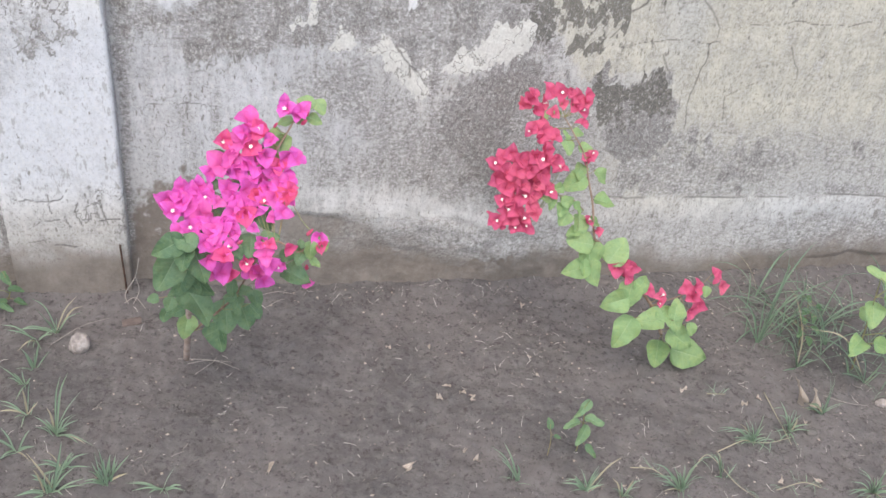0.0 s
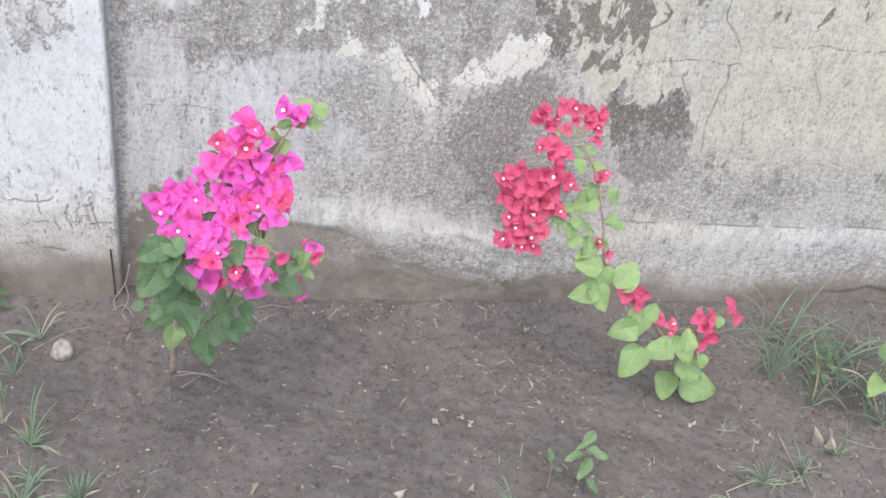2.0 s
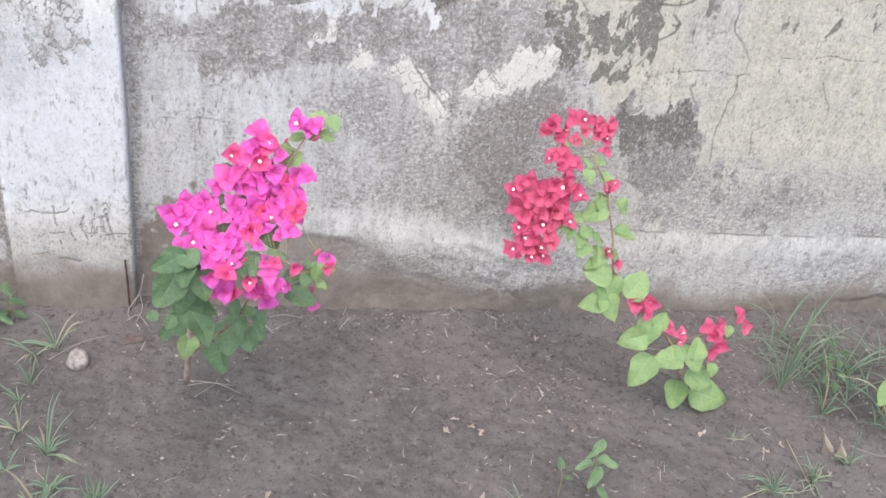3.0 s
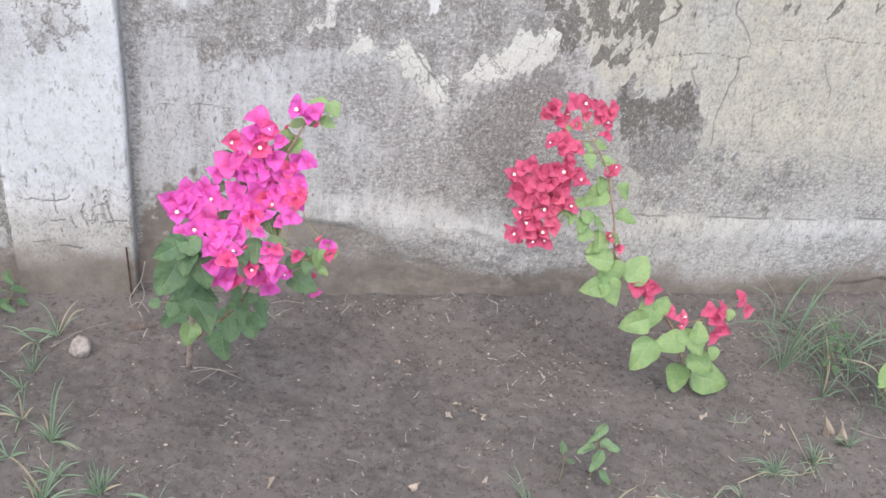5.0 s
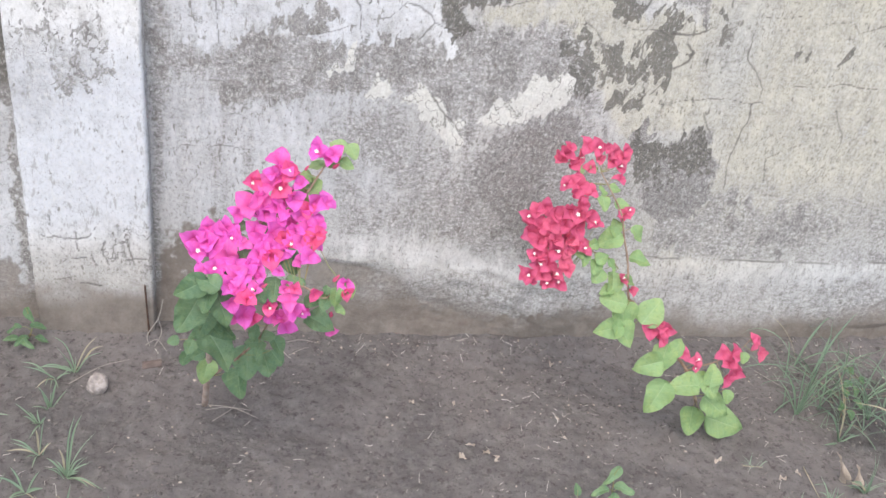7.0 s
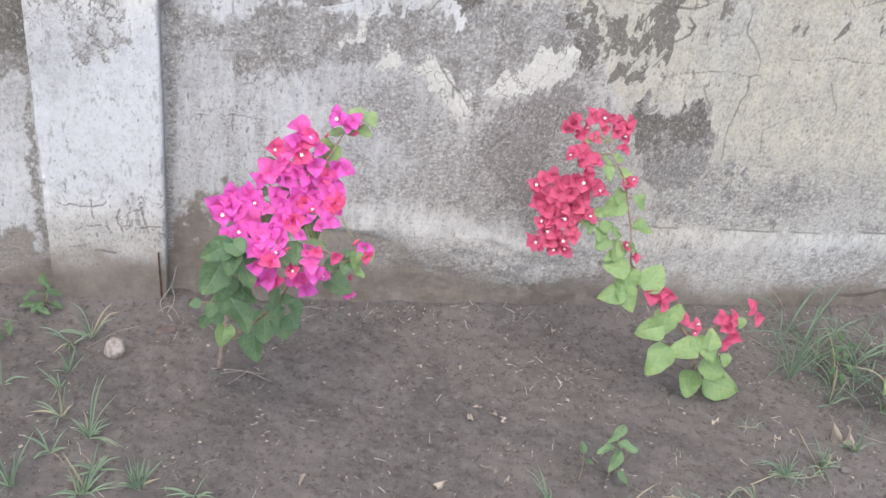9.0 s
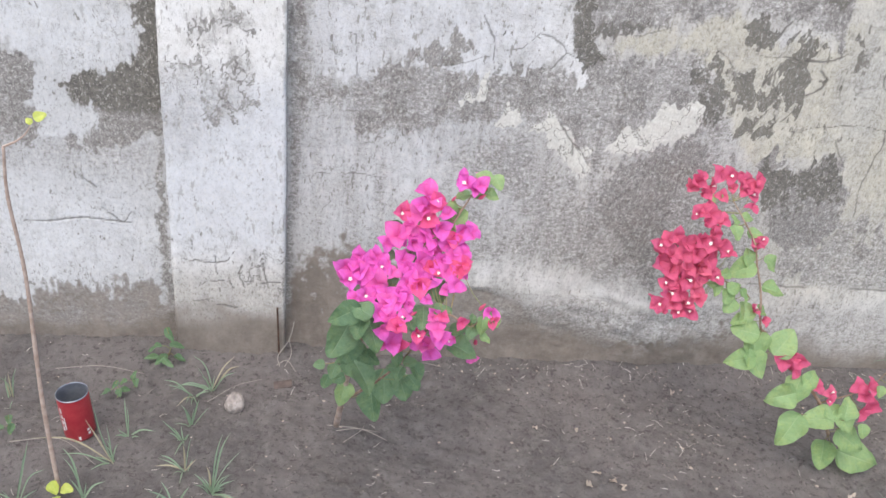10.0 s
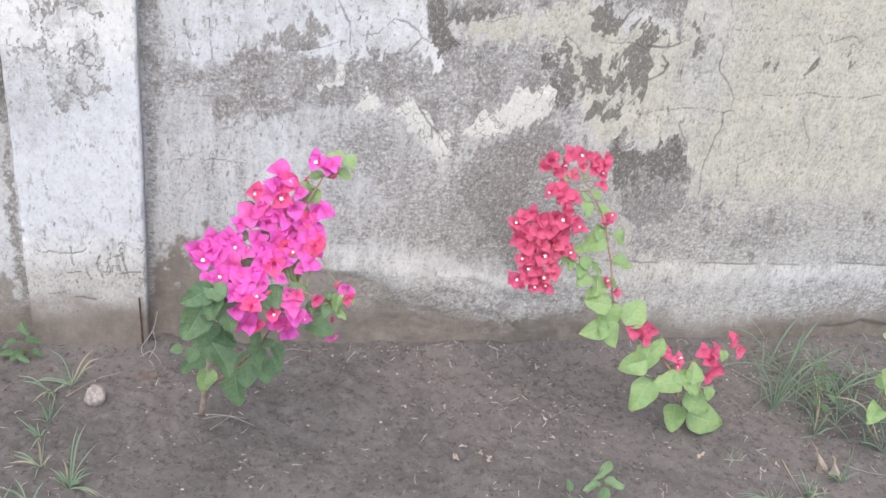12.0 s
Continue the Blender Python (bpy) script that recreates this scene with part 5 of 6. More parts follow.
GRASS_LEFT = [
    ((-0.756, -0.159), [(-0.794, -0.159, 0.121), (-0.707, -0.159, 0.12), (-0.696, -0.159, 0.098), (-0.773, -0.159, 0.067), (-0.834, -0.153, 0.036)]),
    ((-0.79, -0.18), [(-0.846, -0.18, 0.062), (-0.774, -0.214, 0.036), (-0.756, -0.18, 0.047), (-0.819, -0.221, 0.036)]),
    ((-0.779, -0.269), [(-0.788, -0.269, 0.08), (-0.774, -0.269, 0.076), (-0.76, -0.269, 0.098), (-0.789, -0.279, 0.036)]),
    ((-0.787, -0.315), [(-0.823, -0.315, 0.08), (-0.806, -0.315, 0.068), (-0.794, -0.36, 0.036), (-0.775, -0.315, 0.052)]),
    ((-0.77, -0.392), [(-0.823, -0.392, 0.042), (-0.752, -0.392, 0.059), (-0.776, -0.434, 0.036), (-0.77, -0.392, 0.094), (-0.815, -0.392, 0.066)]),
]
GRASS_CORNER = [
    ((-0.715, -0.449), [(-0.747, -0.449, 0.077), (-0.677, -0.449, 0.173), (-0.72, -0.449, 0.098), (-0.673, -0.47, 0.034), (-0.691, -0.449, 0.074), (-0.663, -0.479, 0.033)]),
    ((-0.69, -0.53), [(-0.675, -0.53, 0.071), (-0.653, -0.53, 0.065), (-0.712, -0.588, 0.036), (-0.738, -0.53, 0.041)]),
    ((-0.622, -0.57), [(-0.636, -0.57, 0.089), (-0.607, -0.57, 0.099), (-0.62, -0.57, 0.091), (-0.652, -0.57, 0.045)]),
    ((-0.709, -0.577), [(-0.761, -0.585, 0.036), (-0.713, -0.577, 0.06), (-0.722, -0.577, 0.09), (-0.684, -0.593, 0.035)]),
    ((-0.529, -0.582), [(-0.579, -0.587, 0.027), (-0.499, -0.582, 0.027), (-0.554, -0.595, 0.025)]),
]
GRASS_NEAR = [
    ((-0.817, -0.556), [(-0.832, -0.556, 0.132), (-0.77, -0.556, 0.147), (-0.788, -0.556, 0.106), (-0.838, -0.556, 0.081)]),
    ((-0.703, -0.574), [(-0.73, -0.574, 0.121), (-0.662, -0.574, 0.112), (-0.678, -0.574, 0.144), (-0.728, -0.574, 0.059), (-0.648, -0.574, 0.055)]),
    ((-0.617, -0.561), [(-0.627, -0.561, 0.104), (-0.604, -0.561, 0.093), (-0.638, -0.561, 0.064), (-0.588, -0.561, 0.039), (-0.579, -0.561, 0.084)]),
    ((-0.774, -0.479), [(-0.815, -0.479, 0.068), (-0.748, -0.479, 0.081), (-0.795, -0.498, 0.036), (-0.744, -0.479, 0.042)]),
]
GRASS_FAR_LEFT = [
    ((-0.902, -0.372), [(-0.921, -0.372, 0.158), (-0.938, -0.372, 0.135), (-1.041, -0.372, 0.084), (-0.936, -0.398, 0.036), (-0.912, -0.372, 0.07)]),
    ((-0.889, -0.303), [(-0.888, -0.303, 0.124), (-0.838, -0.303, 0.045), (-0.916, -0.31, 0.036)]),
    ((-0.927, -0.461), [(-0.951, -0.461, 0.149), (-0.89, -0.461, 0.075), (-0.95, -0.461, 0.074)]),
    ((-1.04, -0.462), [(-1.006, -0.462, 0.161), (-0.985, -0.462, 0.1), (-1.067, -0.462, 0.048)]),
    ((-1.14, -0.185), [(-1.139, -0.185, 0.085), (-1.12, -0.185, 0.099), (-1.15, -0.185, 0.071)]),
]
GRASS_WALL = [
    ((0.785, -0.272), [(0.779, -0.272, 0.264), (0.802, -0.272, 0.173), (0.674, -0.272, 0.147), (0.757, -0.272, 0.146), (0.801, -0.272, 0.128), (0.846, -0.272, 0.158), (0.913, -0.272, 0.176), (0.707, -0.272, 0.098)]),
    ((0.831, -0.368), [(0.794, -0.368, 0.135), (0.853, -0.368, 0.065), (0.884, -0.368, 0.023), (0.772, -0.368, 0.089), (0.786, -0.38, 0.006)]),
    ((0.965, -0.433), [(0.752, -0.433, 0.174), (0.888, -0.433, 0.072), (0.912, -0.433, 0.102), (0.984, -0.433, 0.065), (0.887, -0.433, 0.039)]),
    ((0.955, -0.293), [(0.837, -0.293, 0.115), (0.854, -0.293, 0.122), (0.955, -0.293, 0.076), (0.906, -0.293, 0.045)]),
]
GRASS_FRONT = [
    ((0.391, -0.679), [(0.333, -0.679, 0.04), (0.353, -0.679, 0.076), (0.369, -0.679, 0.06), (0.397, -0.679, 0.062), (0.409, -0.679, 0.084), (0.355, -0.675, 0.006), (0.307, -0.679, 0.09)]),
    ((0.6, -0.572), [(0.51, -0.572, 0.036), (0.556, -0.572, 0.054), (0.574, -0.572, 0.062), (0.609, -0.572, 0.034), (0.557, -0.575, 0.006), (0.6, -0.572, 0.081)]),
    ((0.698, -0.551), [(0.66, -0.551, 0.047), (0.678, -0.551, 0.056), (0.707, -0.551, 0.035), (0.654, -0.578, 0.006), (0.728, -0.563, 0.006)]),
    ((0.804, -0.511), [(0.786, -0.511, 0.103), (0.771, -0.511, 0.032), (0.798, -0.511, 0.052), (0.75, -0.511, 0.031)]),
]
GRASS_EDGE = [
    ((0.777, -0.725), [(0.713, -0.725, 0.074), (0.739, -0.725, 0.043), (0.78, -0.725, 0.069), (0.78, -0.725, 0.035), (0.713, -0.731, 0.006), (0.809, -0.734, 0.006)]),
    ((0.208, -0.658), [(0.244, -0.658, 0.019), (0.262, -0.658, 0.085), (0.174, -0.658, 0.052), (0.161, -0.658, 0.039)]),
    ((0.089, -0.617), [(0.024, -0.617, 0.1), (0.084, -0.617, 0.04)]),
    ((0.487, -0.653), [(0.456, -0.653, 0.072), (0.478, -0.653, 0.047)]),
    ((0.272, -0.679), [(0.243, -0.679, 0.052), (0.283, -0.679, 0.047)]),
]
RUNNERS = [
    [(0.316, -0.613), (0.351, -0.628), (0.377, -0.648)],
    [(0.427, -0.642), (0.474, -0.608), (0.498, -0.621), (0.501, -0.683), (0.527, -0.712)],
    [(0.512, -0.593), (0.569, -0.581), (0.597, -0.578), (0.63, -0.588), (0.694, -0.571)],
    [(0.584, -0.696), (0.644, -0.689), (0.681, -0.699)],
    [(0.569, -0.433), (0.601, -0.45)],
    [(0.699, -0.445), (0.678, -0.593)],
]


def blade_to(tuft, tip, material, width):
    """One narrow blade from the tuft's foot, arching over to a given tip."""
    end = Vector(tip) - tuft.matrix_basis.translation
    span = end.length
    start = Vector((random.uniform(-1, 1) * 0.004, random.uniform(-1, 1) * 0.004, -0.003))
    mid = start.lerp(end, 0.5) + Vector((0, 0, span * random.uniform(0.08, 0.22))) + jitter((0, 0, 0), 0.04 * span)
    line = curve_points([start, mid, end], 10)
    twist, pts = random.uniform(-0.5, 0.5), []
    for k, p in enumerate(line):
        t = k / (len(line) - 1)
        way = (line[min(k + 1, len(line) - 1)] - line[max(k - 1, 0)]).normalized()
        side = way.cross(Vector((twist, -0.6, 0.8))).normalized()
        w = width * (0.6 + 1.1 * t if t < 0.35 else 0.985) * max(0.04, 1 - t**2.6)
        fold = side.cross(way) * w * 0.35
        pts.append([tuple(p - side * w + fold), tuple(p), tuple(p + side * w + fold)])
    part("blade", grid_mesh("blade", np.array(pts), {"vein": np.array([[0.0, 1.0, 0.0]] * len(line))}), material, tuft)


def sown_tufts(rows, label, width, dry=0.15, extra=3, dull=False, more=1):
    """Tufts of known reach, each with a few short blades more round its foot."""
    for (x, y), tips in rows:
        tuft = grass_tuft((x, y), extra, 0.055, label, 0.2, 0.62, 1.0, dull)
        for tip in tips:
            withered = random.random() < dry
            blade_to(tuft, jitter(tip, 0.003), DRYBLADE if withered else GRASS_SHADED if dull else GRASS, width * random.uniform(0.8, 1.2))
            for k in range(more):
                near = jitter(tuft.matrix_basis.translation.lerp(Vector(tip), random.uniform(0.5, 0.95)), 0.022)
                near.z = max(near.z, tuft.matrix_basis.translation.z + 0.006)
                blade_to(tuft, near, GRASS_SHADED if dull else GRASS, width * random.uniform(0.6, 1.0))


random.seed(41)
WISPY = "thin wispy green grass tuft in bare soil"
DENSE = "dense clump of long green grass beside the wall"
DRYISH = "low sparse grass tuft with some dry blades"
sown_tufts(GRASS_LEFT, WISPY, 0.0018, 0.12, 1)
sown_tufts(GRASS_CORNER, WISPY, 0.0019, 0.12, 2, False, 2)
sown_tufts(GRASS_NEAR, WISPY, 0.0021, 0.12, 2)
sown_tufts(GRASS_FAR_LEFT, WISPY, 0.0019, 0.12, 1)
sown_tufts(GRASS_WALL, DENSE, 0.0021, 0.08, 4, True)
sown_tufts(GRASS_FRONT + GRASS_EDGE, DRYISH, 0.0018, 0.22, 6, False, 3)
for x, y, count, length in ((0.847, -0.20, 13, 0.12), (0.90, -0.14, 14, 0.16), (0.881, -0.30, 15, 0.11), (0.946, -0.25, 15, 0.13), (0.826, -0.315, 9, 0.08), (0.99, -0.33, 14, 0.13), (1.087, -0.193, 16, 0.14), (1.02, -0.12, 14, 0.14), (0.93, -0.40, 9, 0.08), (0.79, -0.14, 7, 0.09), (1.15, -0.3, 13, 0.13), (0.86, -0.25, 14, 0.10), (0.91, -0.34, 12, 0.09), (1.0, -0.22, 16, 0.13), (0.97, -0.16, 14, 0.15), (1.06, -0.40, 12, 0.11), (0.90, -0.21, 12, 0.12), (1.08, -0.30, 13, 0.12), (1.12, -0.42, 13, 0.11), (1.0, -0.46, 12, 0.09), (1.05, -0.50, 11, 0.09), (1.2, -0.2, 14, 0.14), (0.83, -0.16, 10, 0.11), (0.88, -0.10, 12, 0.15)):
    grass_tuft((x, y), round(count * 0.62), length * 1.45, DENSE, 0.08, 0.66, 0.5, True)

RUNNER = "pale creeping grass runner with short blades on soil"
for ends in RUNNERS:
    runner = tagged(new("grass_runner"), RUNNER, "grass", "grass runners")
    line = curve_points([on_ground(x, y, 0.003 + 0.010 * (k % 2)) for k, (x, y) in enumerate(ends)], 6 * (len(ends) - 1))
    bm = bmesh.new()
    tube(bm, line, 0.0011, 0.0006, 6, 0.1)
    part("stalk", bm, DRYBLADE, runner)
    for k, p in enumerate(line[1:]):
        for j in range(random.choice((0, 0, 1, 2))):
            m = Matrix.Translation(p) @ pose(0, 0, 0, 0, 0, random.uniform(0, 360)) @ pose(0, 0, 0, -random.uniform(10, 70), 0, 0) @ Matrix.Diagonal((0.036, 0.030, 0.030, 1)) @ Matrix.Scale(random.uniform(0.5, 1.3), 4)
            part("blade", random.choice(BLADES), GRASS, runner, at=m)

# ---- weeds ----
WEED_LEAVES = bare_copies(LEAVES)
WEED_LIGHT = bare_copies(LEAVES)
WEED_GREEN = bare_copies(LEAVES)
WEED_YELLOW = bare_copies(LEAVES)


def weed(root, leaves, label, meshes, material, thick=0.0016, narrow=0.75):
    """A soft upright weed: a stem with its leaves, each on a short stalk."""
    plant = tagged(new("weed"), label, "weed")
    foot = on_ground(*root, -0.004)
    top = max(leaves, key=lambda q: q[2])
    line = curve_points([foot, foot.lerp(Vector(top[:3]), 0.5) + Vector((0.006, 0.004, 0)), Vector(top[:3])], 10)
    bm = bmesh.new()
    tube(bm, line, thick, thick * 0.5, 6)
    part("stem", bm, SHOOT, plant)
    for x, y, z, size in leaves:
        c = Vector((x, y, max(z, foot.z + 0.012)))
        near = min(line, key=lambda q: (q - c).length + abs(q.z - c.z + 0.01))
        out = c - near if (c - near).length > 0.004 else jitter((0, -0.3, 0.3), 0.4)
        m = aim(c, jitter((0, -0.5, 0.8), 0.35), out, size) @ Matrix.Diagonal((narrow, 1, 1, 1))
        base = c - m.to_3x3() @ Vector((0, 0.45, 0))
        m.translation = base
        leaf = part("leaf", random.choice(meshes), material, plant, at=m @ Matrix.Scale(1.05, 4))
        bm = bmesh.new()
        tube(bm, [near, (near + base) / 2 + Vector((0, 0, 0.003)), base], thick * 0.6, thick * 0.4, 5)
        part("leaf_stalk", bm, SHOOT, plant)
    return plant


weed((-0.862, -0.062), ((-0.884, -0.07, 0.072, 0.03), (-0.854, -0.075, 0.112, 0.034), (-0.842, -0.07, 0.078, 0.030), (-0.835, -0.08, 0.045, 0.028), (-0.869, -0.085, 0.055, 0.034), (-0.89, -0.08, 0.04, 0.028), (-0.858, -0.095, 0.035, 0.03)), "small leafy green weed growing against the pilaster", WEED_LEAVES, LEAF_DARK, 0.0014, 0.55)
weed((-0.94, -0.188), ((-0.955, -0.195, 0.052, 0.02), (-0.93, -0.20, 0.056, 0.02), (-0.94, -0.18, 0.06, 0.018), (-0.922, -0.185, 0.05, 0.018)), "tiny low green weed in soil", WEED_LEAVES, LEAF_DARK, 0.001)
weed((-0.915, -0.155), ((-0.93, -0.16, 0.05, 0.018), (-0.905, -0.165, 0.055, 0.02), (-0.912, -0.15, 0.058, 0.018)), "tiny low green weed in soil", WEED_LEAVES, LEAF_DARK, 0.001)
weed((-1.106, -0.30), ((-1.12, -0.305, 0.05, 0.022), (-1.095, -0.31, 0.055, 0.02), (-1.105, -0.29, 0.06, 0.02)), "tiny low green weed in soil", WEED_LEAVES, LEAF_DARK, 0.001)
weed((0.222, -0.565), ((0.213, -0.57, 0.127, 0.040), (0.234, -0.575, 0.098, 0.036), (0.215, -0.585, 0.075, 0.042), (0.197, -0.572, 0.09, 0.032), (0.243, -0.57, 0.088, 0.028), (0.236, -0.59, 0.035, 0.032), (0.225, -0.56, 0.05, 0.024)), "slender green seedling with pointed leaves", WEED_GREEN, LEAF_SOFT, 0.0013, 0.55)
weed((0.165, -0.565), ((0.152, -0.57, 0.092, 0.022), (0.17, -0.575, 0.062, 0.014)), "thin dry seedling stalk with one leaf", WEED_LEAVES, LEAF_DARK, 0.001, 0.7)
for x, y in ((0.885, -0.29), (0.95, -0.21)):
    weed((x, y), ((x - 0.018, y - 0.01, 0.045, 0.026), (x + 0.014, y - 0.012, 0.055, 0.024), (x + 0.002, y - 0.02, 0.03, 0.024), (x - 0.004, y + 0.012, 0.065, 0.022)), "low small-leaved weed among long grass", WEED_LEAVES, LEAF_DARK, 0.001)
weed((0.965, -0.385), ((0.89, -0.42, 0.285, 0.055), (0.913, -0.42, 0.194, 0.058), (0.945, -0.42, 0.225, 0.062), (0.889, -0.44, 0.125, 0.058), (0.975, -0.42, 0.10, 0.05), (0.99, -0.40, 0.18, 0.055), (0.95, -0.37, 0.15, 0.05), (1.02, -0.42, 0.13, 0.05), (1.0, -0.38, 0.25, 0.055)), "broad-leaved bright green weed among the grass", WEED_LIGHT, LEAF_LIGHT, 0.0022, 0.85)

# ---- bare sapling ----
random.seed(53)
sapling = tagged(new("sapling"), "thin leafless sapling stick with a yellow-green tip leaf", "sapling")
foot = on_ground(-0.975, -0.44, -0.01)
line = stem(sapling, [foot, (-0.979, -0.44, 0.235), (-0.974, -0.44, 0.463), (-0.981, -0.44, 0.594), (-0.976, -0.44, 0.672)], 0.0042, 0.0022, PALE_BARK, "stem")
stem(sapling, [(-0.976, -0.44, 0.672), (-0.958, -0.44, 0.681), (-0.945, -0.44, 0.692), (-0.936, -0.44, 0.706)], 0.0018, 0.0009, PALE_BARK, "twig")
for k, (x, y, z, size) in enumerate(((-0.93, -0.442, 0.716, 0.018), (-0.934, -0.44, 0.708, 0.012))):
    part("leaf", WEED_YELLOW[k], LEAF_YELLOW, sapling, "yellow-green young leaf", at=aim((x, y, z), (0.1, -0.7, 0.6), (0.6 - k, 0, 0.5), size))
for x, y, z, size in ((-0.982, -0.452, 0.062, 0.026), (-0.966, -0.455, 0.050, 0.022), (-0.972, -0.46, 0.036, 0.02)):
    part("leaf", random.choice(WEED_YELLOW), LEAF_YELLOW, sapling, "yellow-green young leaf", at=aim((x, y, z), jitter((0, -0.6, 0.7), 0.3), jitter((0, -0.5, -0.3), 0.8), size))


# ---- drink can ----
def lathe(profile, sides, ragged_top=0.0):
    """A body of turning round z from (radius, height) pairs; the last ring may be cut unevenly."""
    bm = bmesh.new()
    rings = []
    for k, (r, h) in enumerate(profile):
        rise = ragged_top if k == len(profile) - 1 else 0.0
        rings.append([bm.verts.new((r * math.cos(a), r * math.sin(a), h + rise * math.sin(3 * a + 1) + rise * 0.6 * math.sin(7 * a))) for a in (2 * math.pi * j / sides for j in range(sides))])
    for a, b in zip(rings, rings[1:]):
        for j in range(sides):
            bm.faces.new((a[j], a[(j + 1) % sides], b[(j + 1) % sides], b[j])).smooth = True
    return bm


def wrap(radius, a0, a1, z0, z1):
    """A thin printed bar lying on a can's side."""
    bm = bmesh.new()
    cols = []
    for k in range(5):
        a = radians(a0 + (a1 - a0) * k / 4)
        cols.append([bm.verts.new((r * math.cos(a), r * math.sin(a), z)) for r, z in ((radius - 0.0004, z0), (radius, z0), (radius, z1), (radius - 0.0004, z1))])
    for a, b in zip(cols, cols[1:]):
        for k in range(3):
            bm.faces.new((a[k], b[k], b[k + 1], a[k + 1]))
    return bm


can = tagged(new("drink_can"), "opened red drink can with its top cut off, standing in soil", "can")
can.matrix_basis = Matrix.Translation(on_ground(-0.978, -0.294, -0.003)) @ pose(0, 0, 0, 2, -3, 0)
part("body", lathe([(0.004, 0.006), (0.020, 0.004), (0.0225, 0.0), (0.025, 0.003), (0.028, 0.012), (0.0282, 0.06), (0.0280, 0.101)], 40, 0.0014), CAN_RED, can, "red painted can wall")
part("lining", lathe([(0.0276, 0.101), (0.0276, 0.03), (0.022, 0.008), (0.002, 0.008)], 40), CAN_METAL, can, "dull grey metal inside")
part("rim", lathe([(0.0273, 0.0995), (0.0276, 0.1022), (0.0284, 0.1025), (0.0287, 0.1002)], 40, 0.0), CAN_METAL, can, "pale cut metal edge")
for a0, a1, z0, z1 in ((228, 236, 0.030, 0.040), (227, 237, 0.045, 0.053), (229, 236, 0.058, 0.066), (227, 236, 0.071, 0.082), (240, 245, 0.034, 0.062), (318, 328, 0.016, 0.022), (316, 326, 0.026, 0.03), (282, 290, 0.010, 0.017)):
    part("print", wrap(0.0289, a0, a1, z0, z1), CAN_WHITE, can, "worn white print")


# ---- stone, brick, rod ----
def lump(name, size, seed, material, parent=None, at=None, detail=3, rough=0.12):
    bm = bmesh.new()
    bmesh.ops.create_icosphere(bm, subdivisions=detail, radius=1.0)
    off = Vector((seed * 3.7, seed * 1.3, 0))
    for v in bm.verts:
        n = noise.fractal(v.co * 0.9 + off, 1.0, 2.0, 4)
        v.co = Vector((v.co.x * size[0], v.co.y * size[1], v.co.z * size[2])) * (1 + rough * 2 * n)
    for f in bm.faces:
        f.smooth = True
    return part(name, bm, material, parent, at=at)


tagged(lump("stone", (0.020, 0.018, 0.023), 1, STONE, at=Matrix.Translation(on_ground(-0.703, -0.222, 0.014))), "rounded pale grey stone half sunk in soil", "stone")
tagged(lump("stone", (0.018, 0.011, 0.008), 2, STONE, at=Matrix.Translation(on_ground(0.966, -0.497, 0.002))), "small flat grey stone in soil", "stone")
tagged(lump("stone", (0.013, 0.010, 0.006), 3, CLOD, at=Matrix.Translation(on_ground(0.742, -0.565, 0.002))), "small flat brown stone in soil", "stone")
bm = bmesh.new()
box(bm, (-0.024, -0.015, -0.02), (0.024, 0.015, 0.020))
bmesh.ops.bevel(bm, geom=bm.edges[:], offset=0.005, segments=2, affect="EDGES")
bmesh.ops.subdivide_edges(bm, edges=bm.edges[:], cuts=2, use_grid_fill=True)
for v in bm.verts:
    v.co += Vector((1, 1, 1)) * 0.003 * noise.noise(v.co * 90)
tagged(part("brick_fragment", bm, BRICK, at=Matrix.Translation(on_ground(-0.614, -0.128, -0.015)) @ pose(0, 0, 0, 6, -4, 12)), "broken dull red brick sunk in soil", "brick")
bm = bmesh.new()
tube(bm, curve_points([on_ground(-0.629, -0.049, -0.03), (-0.631, -0.048, 0.08), (-0.634, -0.047, 0.166)], 8), 0.0024, 0.0020, 6, 0.1)
tagged(part("iron_rod", bm, RUST), "thin rusty iron rod standing against the pilaster", "rod")


# ---- twigs and dry leaves ----
def twig(points, r0, r1, label, material=STRAW):
    bm = bmesh.new()
    tube(bm, curve_points(points, 5 * (len(points) - 1)), r0 * 0.7, r1 * 0.7, 6, 0.12)
    return tagged(part("twig", bm, material), label, "twig", "dry twigs")


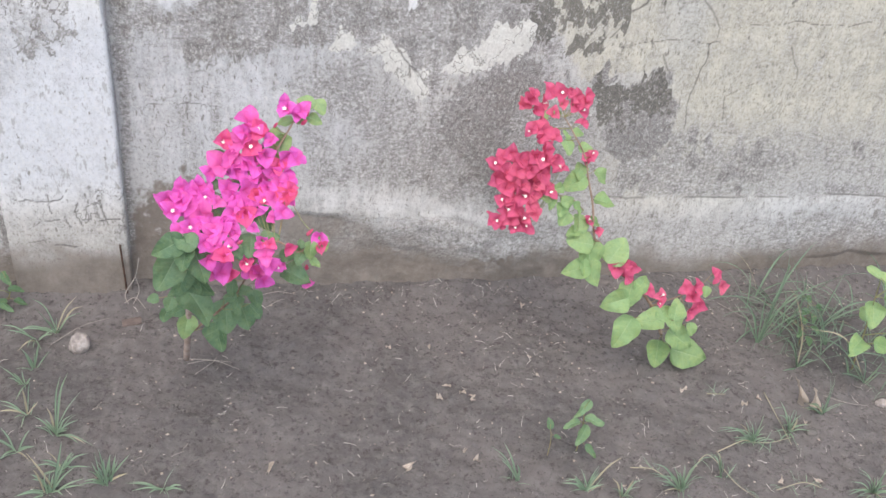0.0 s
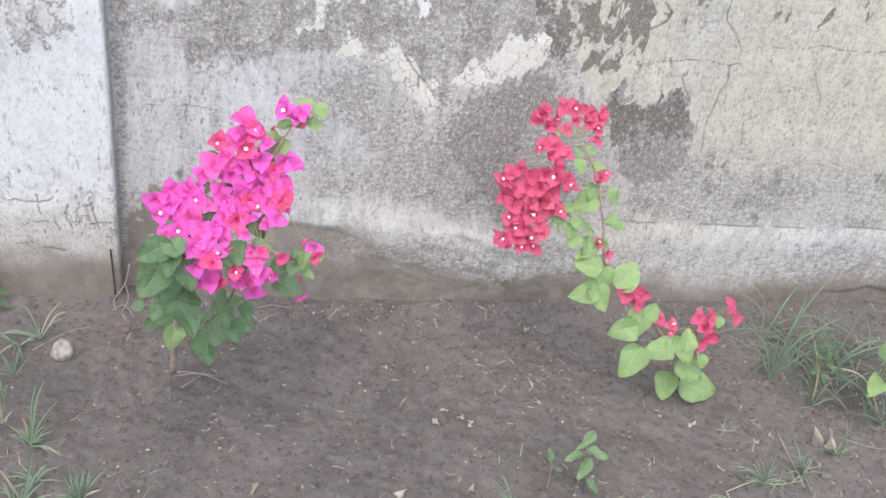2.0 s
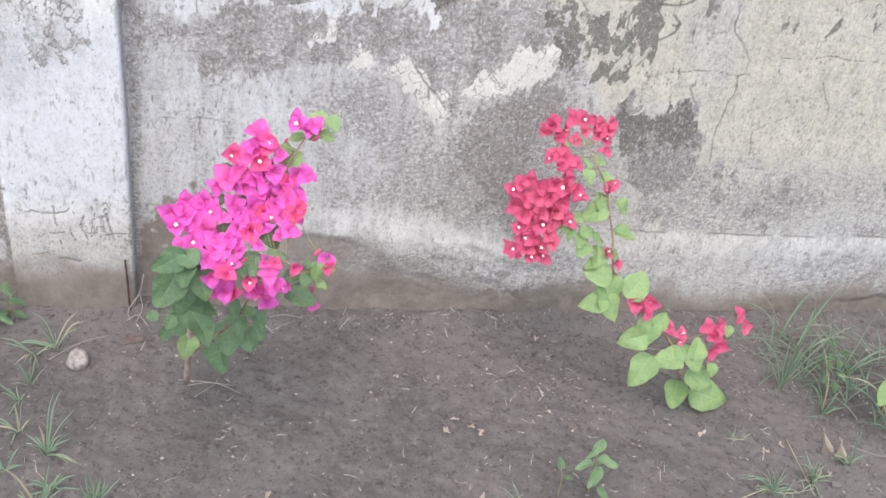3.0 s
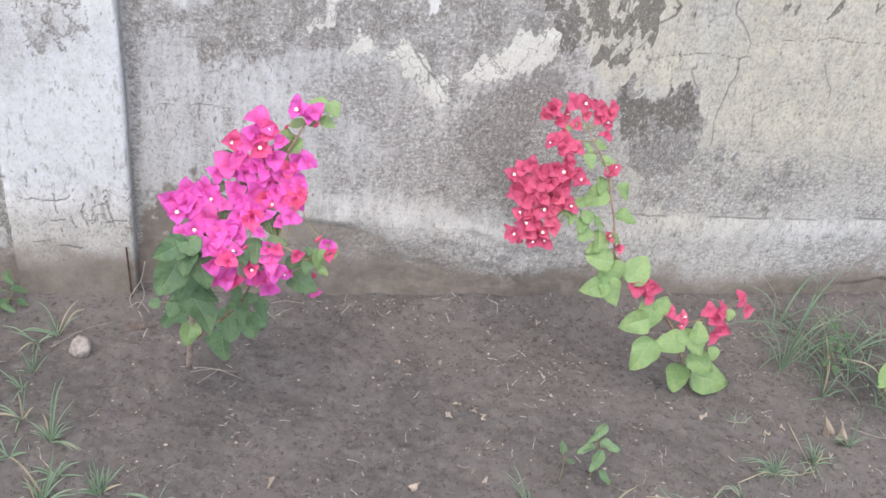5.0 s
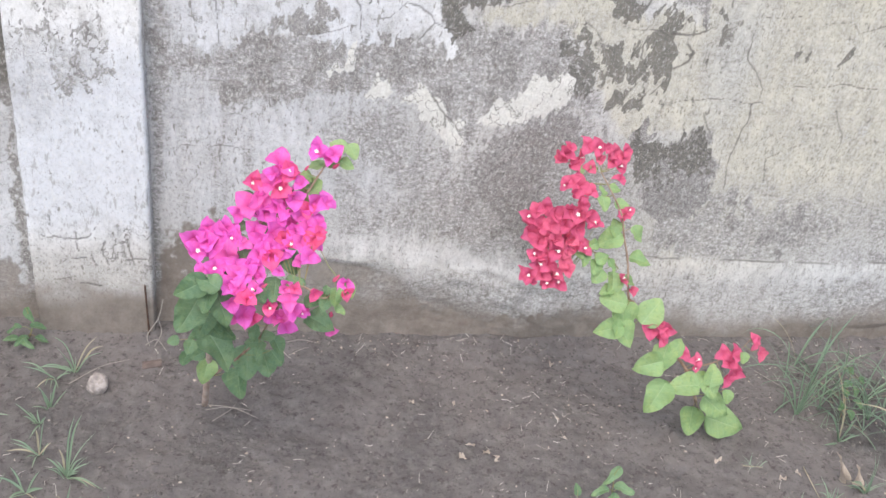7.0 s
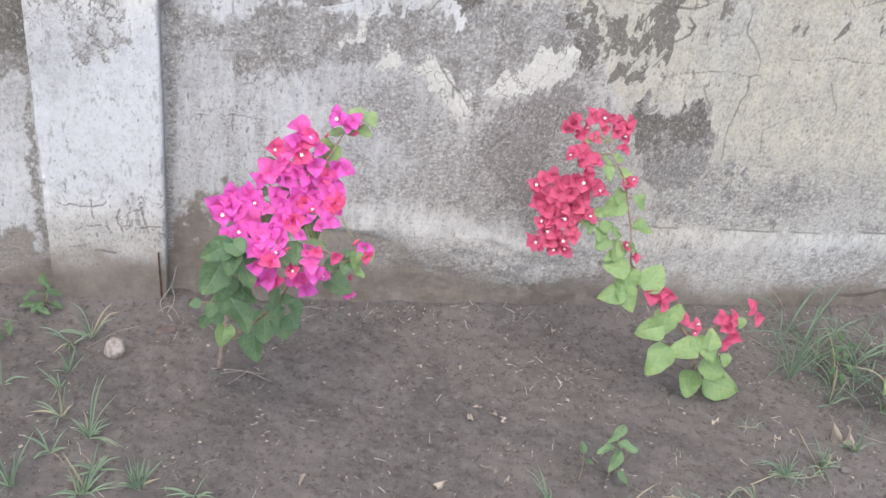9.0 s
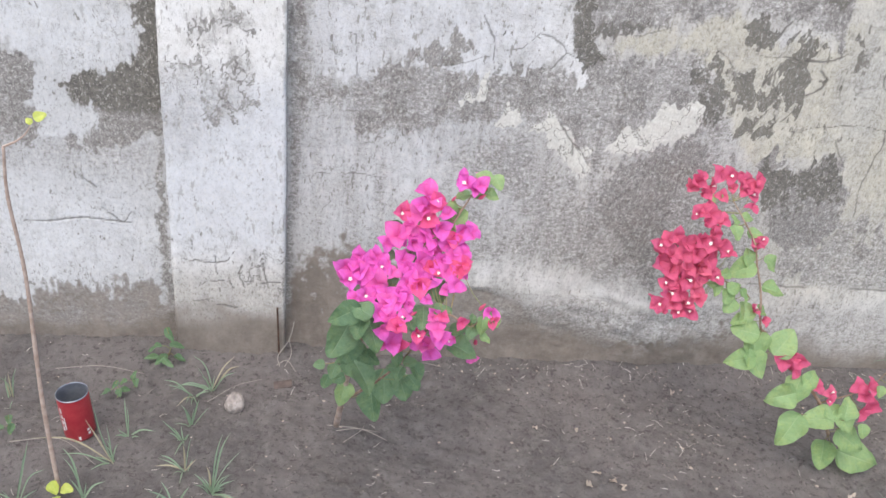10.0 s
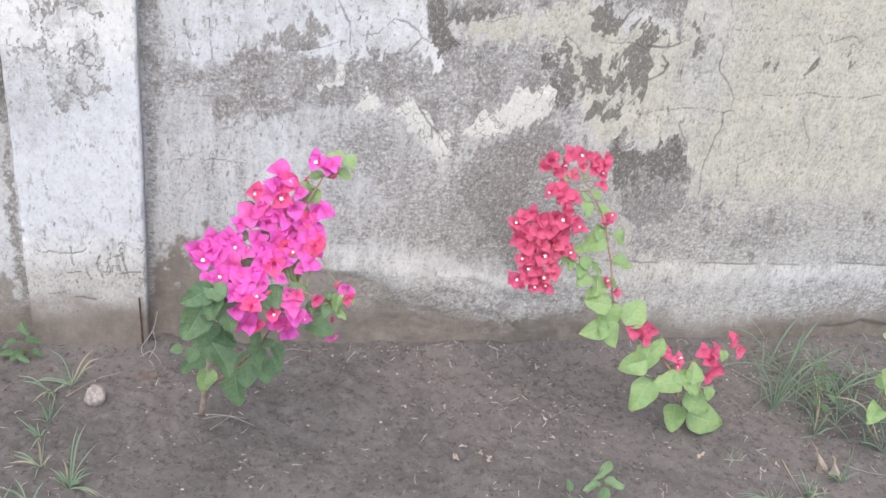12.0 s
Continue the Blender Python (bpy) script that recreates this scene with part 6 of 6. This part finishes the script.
VINE = "dry twisted vine stalk beside the pilaster foot"
twig([(-0.597, -0.066, 0.145), (-0.607, -0.07, 0.101), (-0.630, -0.072, 0.060), (-0.626, -0.075, 0.034)], 0.0013, 0.0016, VINE)
twig([(-0.634, -0.074, 0.036), (-0.611, -0.072, 0.048), (-0.591, -0.085, 0.028)], 0.0014, 0.001, VINE)
twig([(-0.607, -0.07, 0.101), (-0.602, -0.073, 0.066), (-0.616, -0.076, 0.034)], 0.0011, 0.0013, VINE)
LYING = "thin dry stalk lying on the soil"
for ends in (((-0.519, -0.247), (-0.45, -0.25), (-0.40, -0.275)), ((-0.485, -0.296), (-0.452, -0.257), (-0.445, -0.235)), ((-0.50, -0.262), (-0.46, -0.258), (-0.414, -0.252)), ((-0.344, -0.035), (-0.31, -0.03), (-0.27, -0.035)), ((-0.339, -0.075), (-0.31, -0.055), (-0.295, -0.045)), ((-1.08, -0.10), (-0.99, -0.095), (-0.90, -0.12)), ((0.75, -0.11), (0.79, -0.17), (0.83, -0.22)), ((-0.76, -0.20), (-0.71, -0.15), (-0.66, -0.12)), ((0.83, -0.47), (0.88, -0.49), (0.93, -0.50)), ((-1.10, -0.315), (-1.01, -0.315), (-0.93, -0.38))):
    twig([on_ground(x, y, 0.003 + 0.003 * (k == 1)) for k, (x, y) in enumerate(ends)], 0.0011, 0.0007, LYING)

DRIED = [leaf_mesh("dry_leaf", w, f, c, v, 40 + k) for k, (w, f, c, v) in enumerate(((0.20, 0.35, 0.45, 0.14), (0.28, -0.3, -0.35, 0.18), (0.13, 0.5, 0.55, 0.12)))]
random.seed(67)
for x, y, size in ((0.05, -0.379, 0.034), (0.065, -0.385, 0.026), (0.021, -0.559, 0.032), (0.006, -0.54, 0.026), (0.518, -0.411, 0.022), (0.631, -0.469, 0.022), (0.668, -0.464, 0.02), (0.741, -0.545, 0.03), (-0.353, -0.532, 0.036), (-0.11, -0.572, 0.034), (0.248, -0.113, 0.03), (0.0, -0.222, 0.02), (-0.083, -0.225, 0.018), (0.602, -0.687, 0.022), (0.687, -0.69, 0.026), (-0.016, -0.395, 0.026), (0.02, -0.36, 0.022)):
    leaf = part("dry_leaf", random.choice(DRIED), DRYLEAF, at=aim(on_ground(x, y, 0.006), jitter((0, 0, 1), 0.6), jitter((0, 0, 0), 1), size * 0.72))
    tagged(leaf, "small curled pale brown dead leaf on soil", "leaf", "dead leaves")
for x, y, size, way in ((0.764, -0.476, 0.045, (0.1, 0, 1)), (0.785, -0.49, 0.035, (0.5, 0.1, 0.7))):
    leaf = part("dry_leaf", DRIED[2], DRYLEAF, at=aim(on_ground(x, y, 0.0), (0, -1, 0.15), way, size))
    tagged(leaf, "upright withered brown leaf among sparse grass", "leaf", "dead leaves")


# ---- litter ----
def scatter(count, seed, where):
    rng = np.random.RandomState(seed)
    out = []
    while len(out) < count:
        x, y = rng.uniform(-1.25, 1.25), rng.uniform(-0.85, -0.01)
        if rng.rand() < where(x, y):
            out.append((x, y, rng))
    return out


def litter_density(x, y):
    patch = 0.5 + 0.5 * float(fbm(np.array(x), np.array(y), 0.25, 401, 3))
    return min(1.0, 0.08 + 0.87 * patch * (0.35 + 0.65 * float(smooth(-0.5, 0.3, x))) + (0.9 if y > -0.07 and -0.35 < x < 0.25 else 0.0))


bm = bmesh.new()
for x, y, rng in scatter(1000, 5, litter_density):
    a, l, bend = rng.uniform(0, 6.28), 0.003 + 0.022 * rng.rand() ** 3, rng.uniform(-0.3, 0.3)
    if y > -0.06:
        l *= 1.8
    d, o = Vector((math.cos(a), math.sin(a), 0)), Vector((-math.sin(a), math.cos(a), 0))
    p = [on_ground(*(Vector((x, y, 0)) + d * l * t + o * l * bend * t * t).xy, 0.0015 + 0.004 * rng.rand() * t) for t in (0, 0.35, 0.7, 1)]
    tube(bm, p, 0.0006, 0.0003, 4)
tagged(part("straw_litter", bm, STRAW), "scattered pale bits of dry straw and rootlets", "litter", kind="stuff")


def crumbs(name, count, seed, low, high, where, material, flat=0.7):
    """Many small uneven lumps pressed into the soil, in one mesh."""
    unit = bmesh.new()
    bmesh.ops.create_icosphere(unit, subdivisions=1, radius=1.0)
    base = np.array([v.co[:] for v in unit.verts])
    tris = np.array([[v.index for v in f.verts] for f in unit.faces])
    unit.free()
    pts, faces = [], []
    for k, (x, y, rng) in enumerate(scatter(count, seed, where)):
        r = low + (high - low) * rng.rand() ** 3
        shape = base * (1 + 0.28 * rng.randn(len(base), 1)) * np.array([rng.uniform(0.7, 1.3), rng.uniform(0.7, 1.3), flat]) * r
        pts.append(shape + np.array(on_ground(x, y, r * 0.25)))
        faces.append(tris + k * len(base))
    mesh = bpy.data.meshes.new(name)
    mesh.from_pydata(np.concatenate(pts).tolist(), [], np.concatenate(faces).tolist())
    return part(name, mesh, material)


tagged(crumbs("soil_crumbs", 9000, 7, 0.0010, 0.0046, lambda x, y: 0.4 + 0.6 * litter_density(x, y), CLOD, 0.45), "loose crumbs of dark brown soil", "soil", kind="stuff")
tagged(crumbs("pale_specks", 1200, 9, 0.0007, 0.0032, litter_density, DRYLEAF, 0.5), "tiny pale specks of lime and dry plant matter", "litter", kind="stuff")
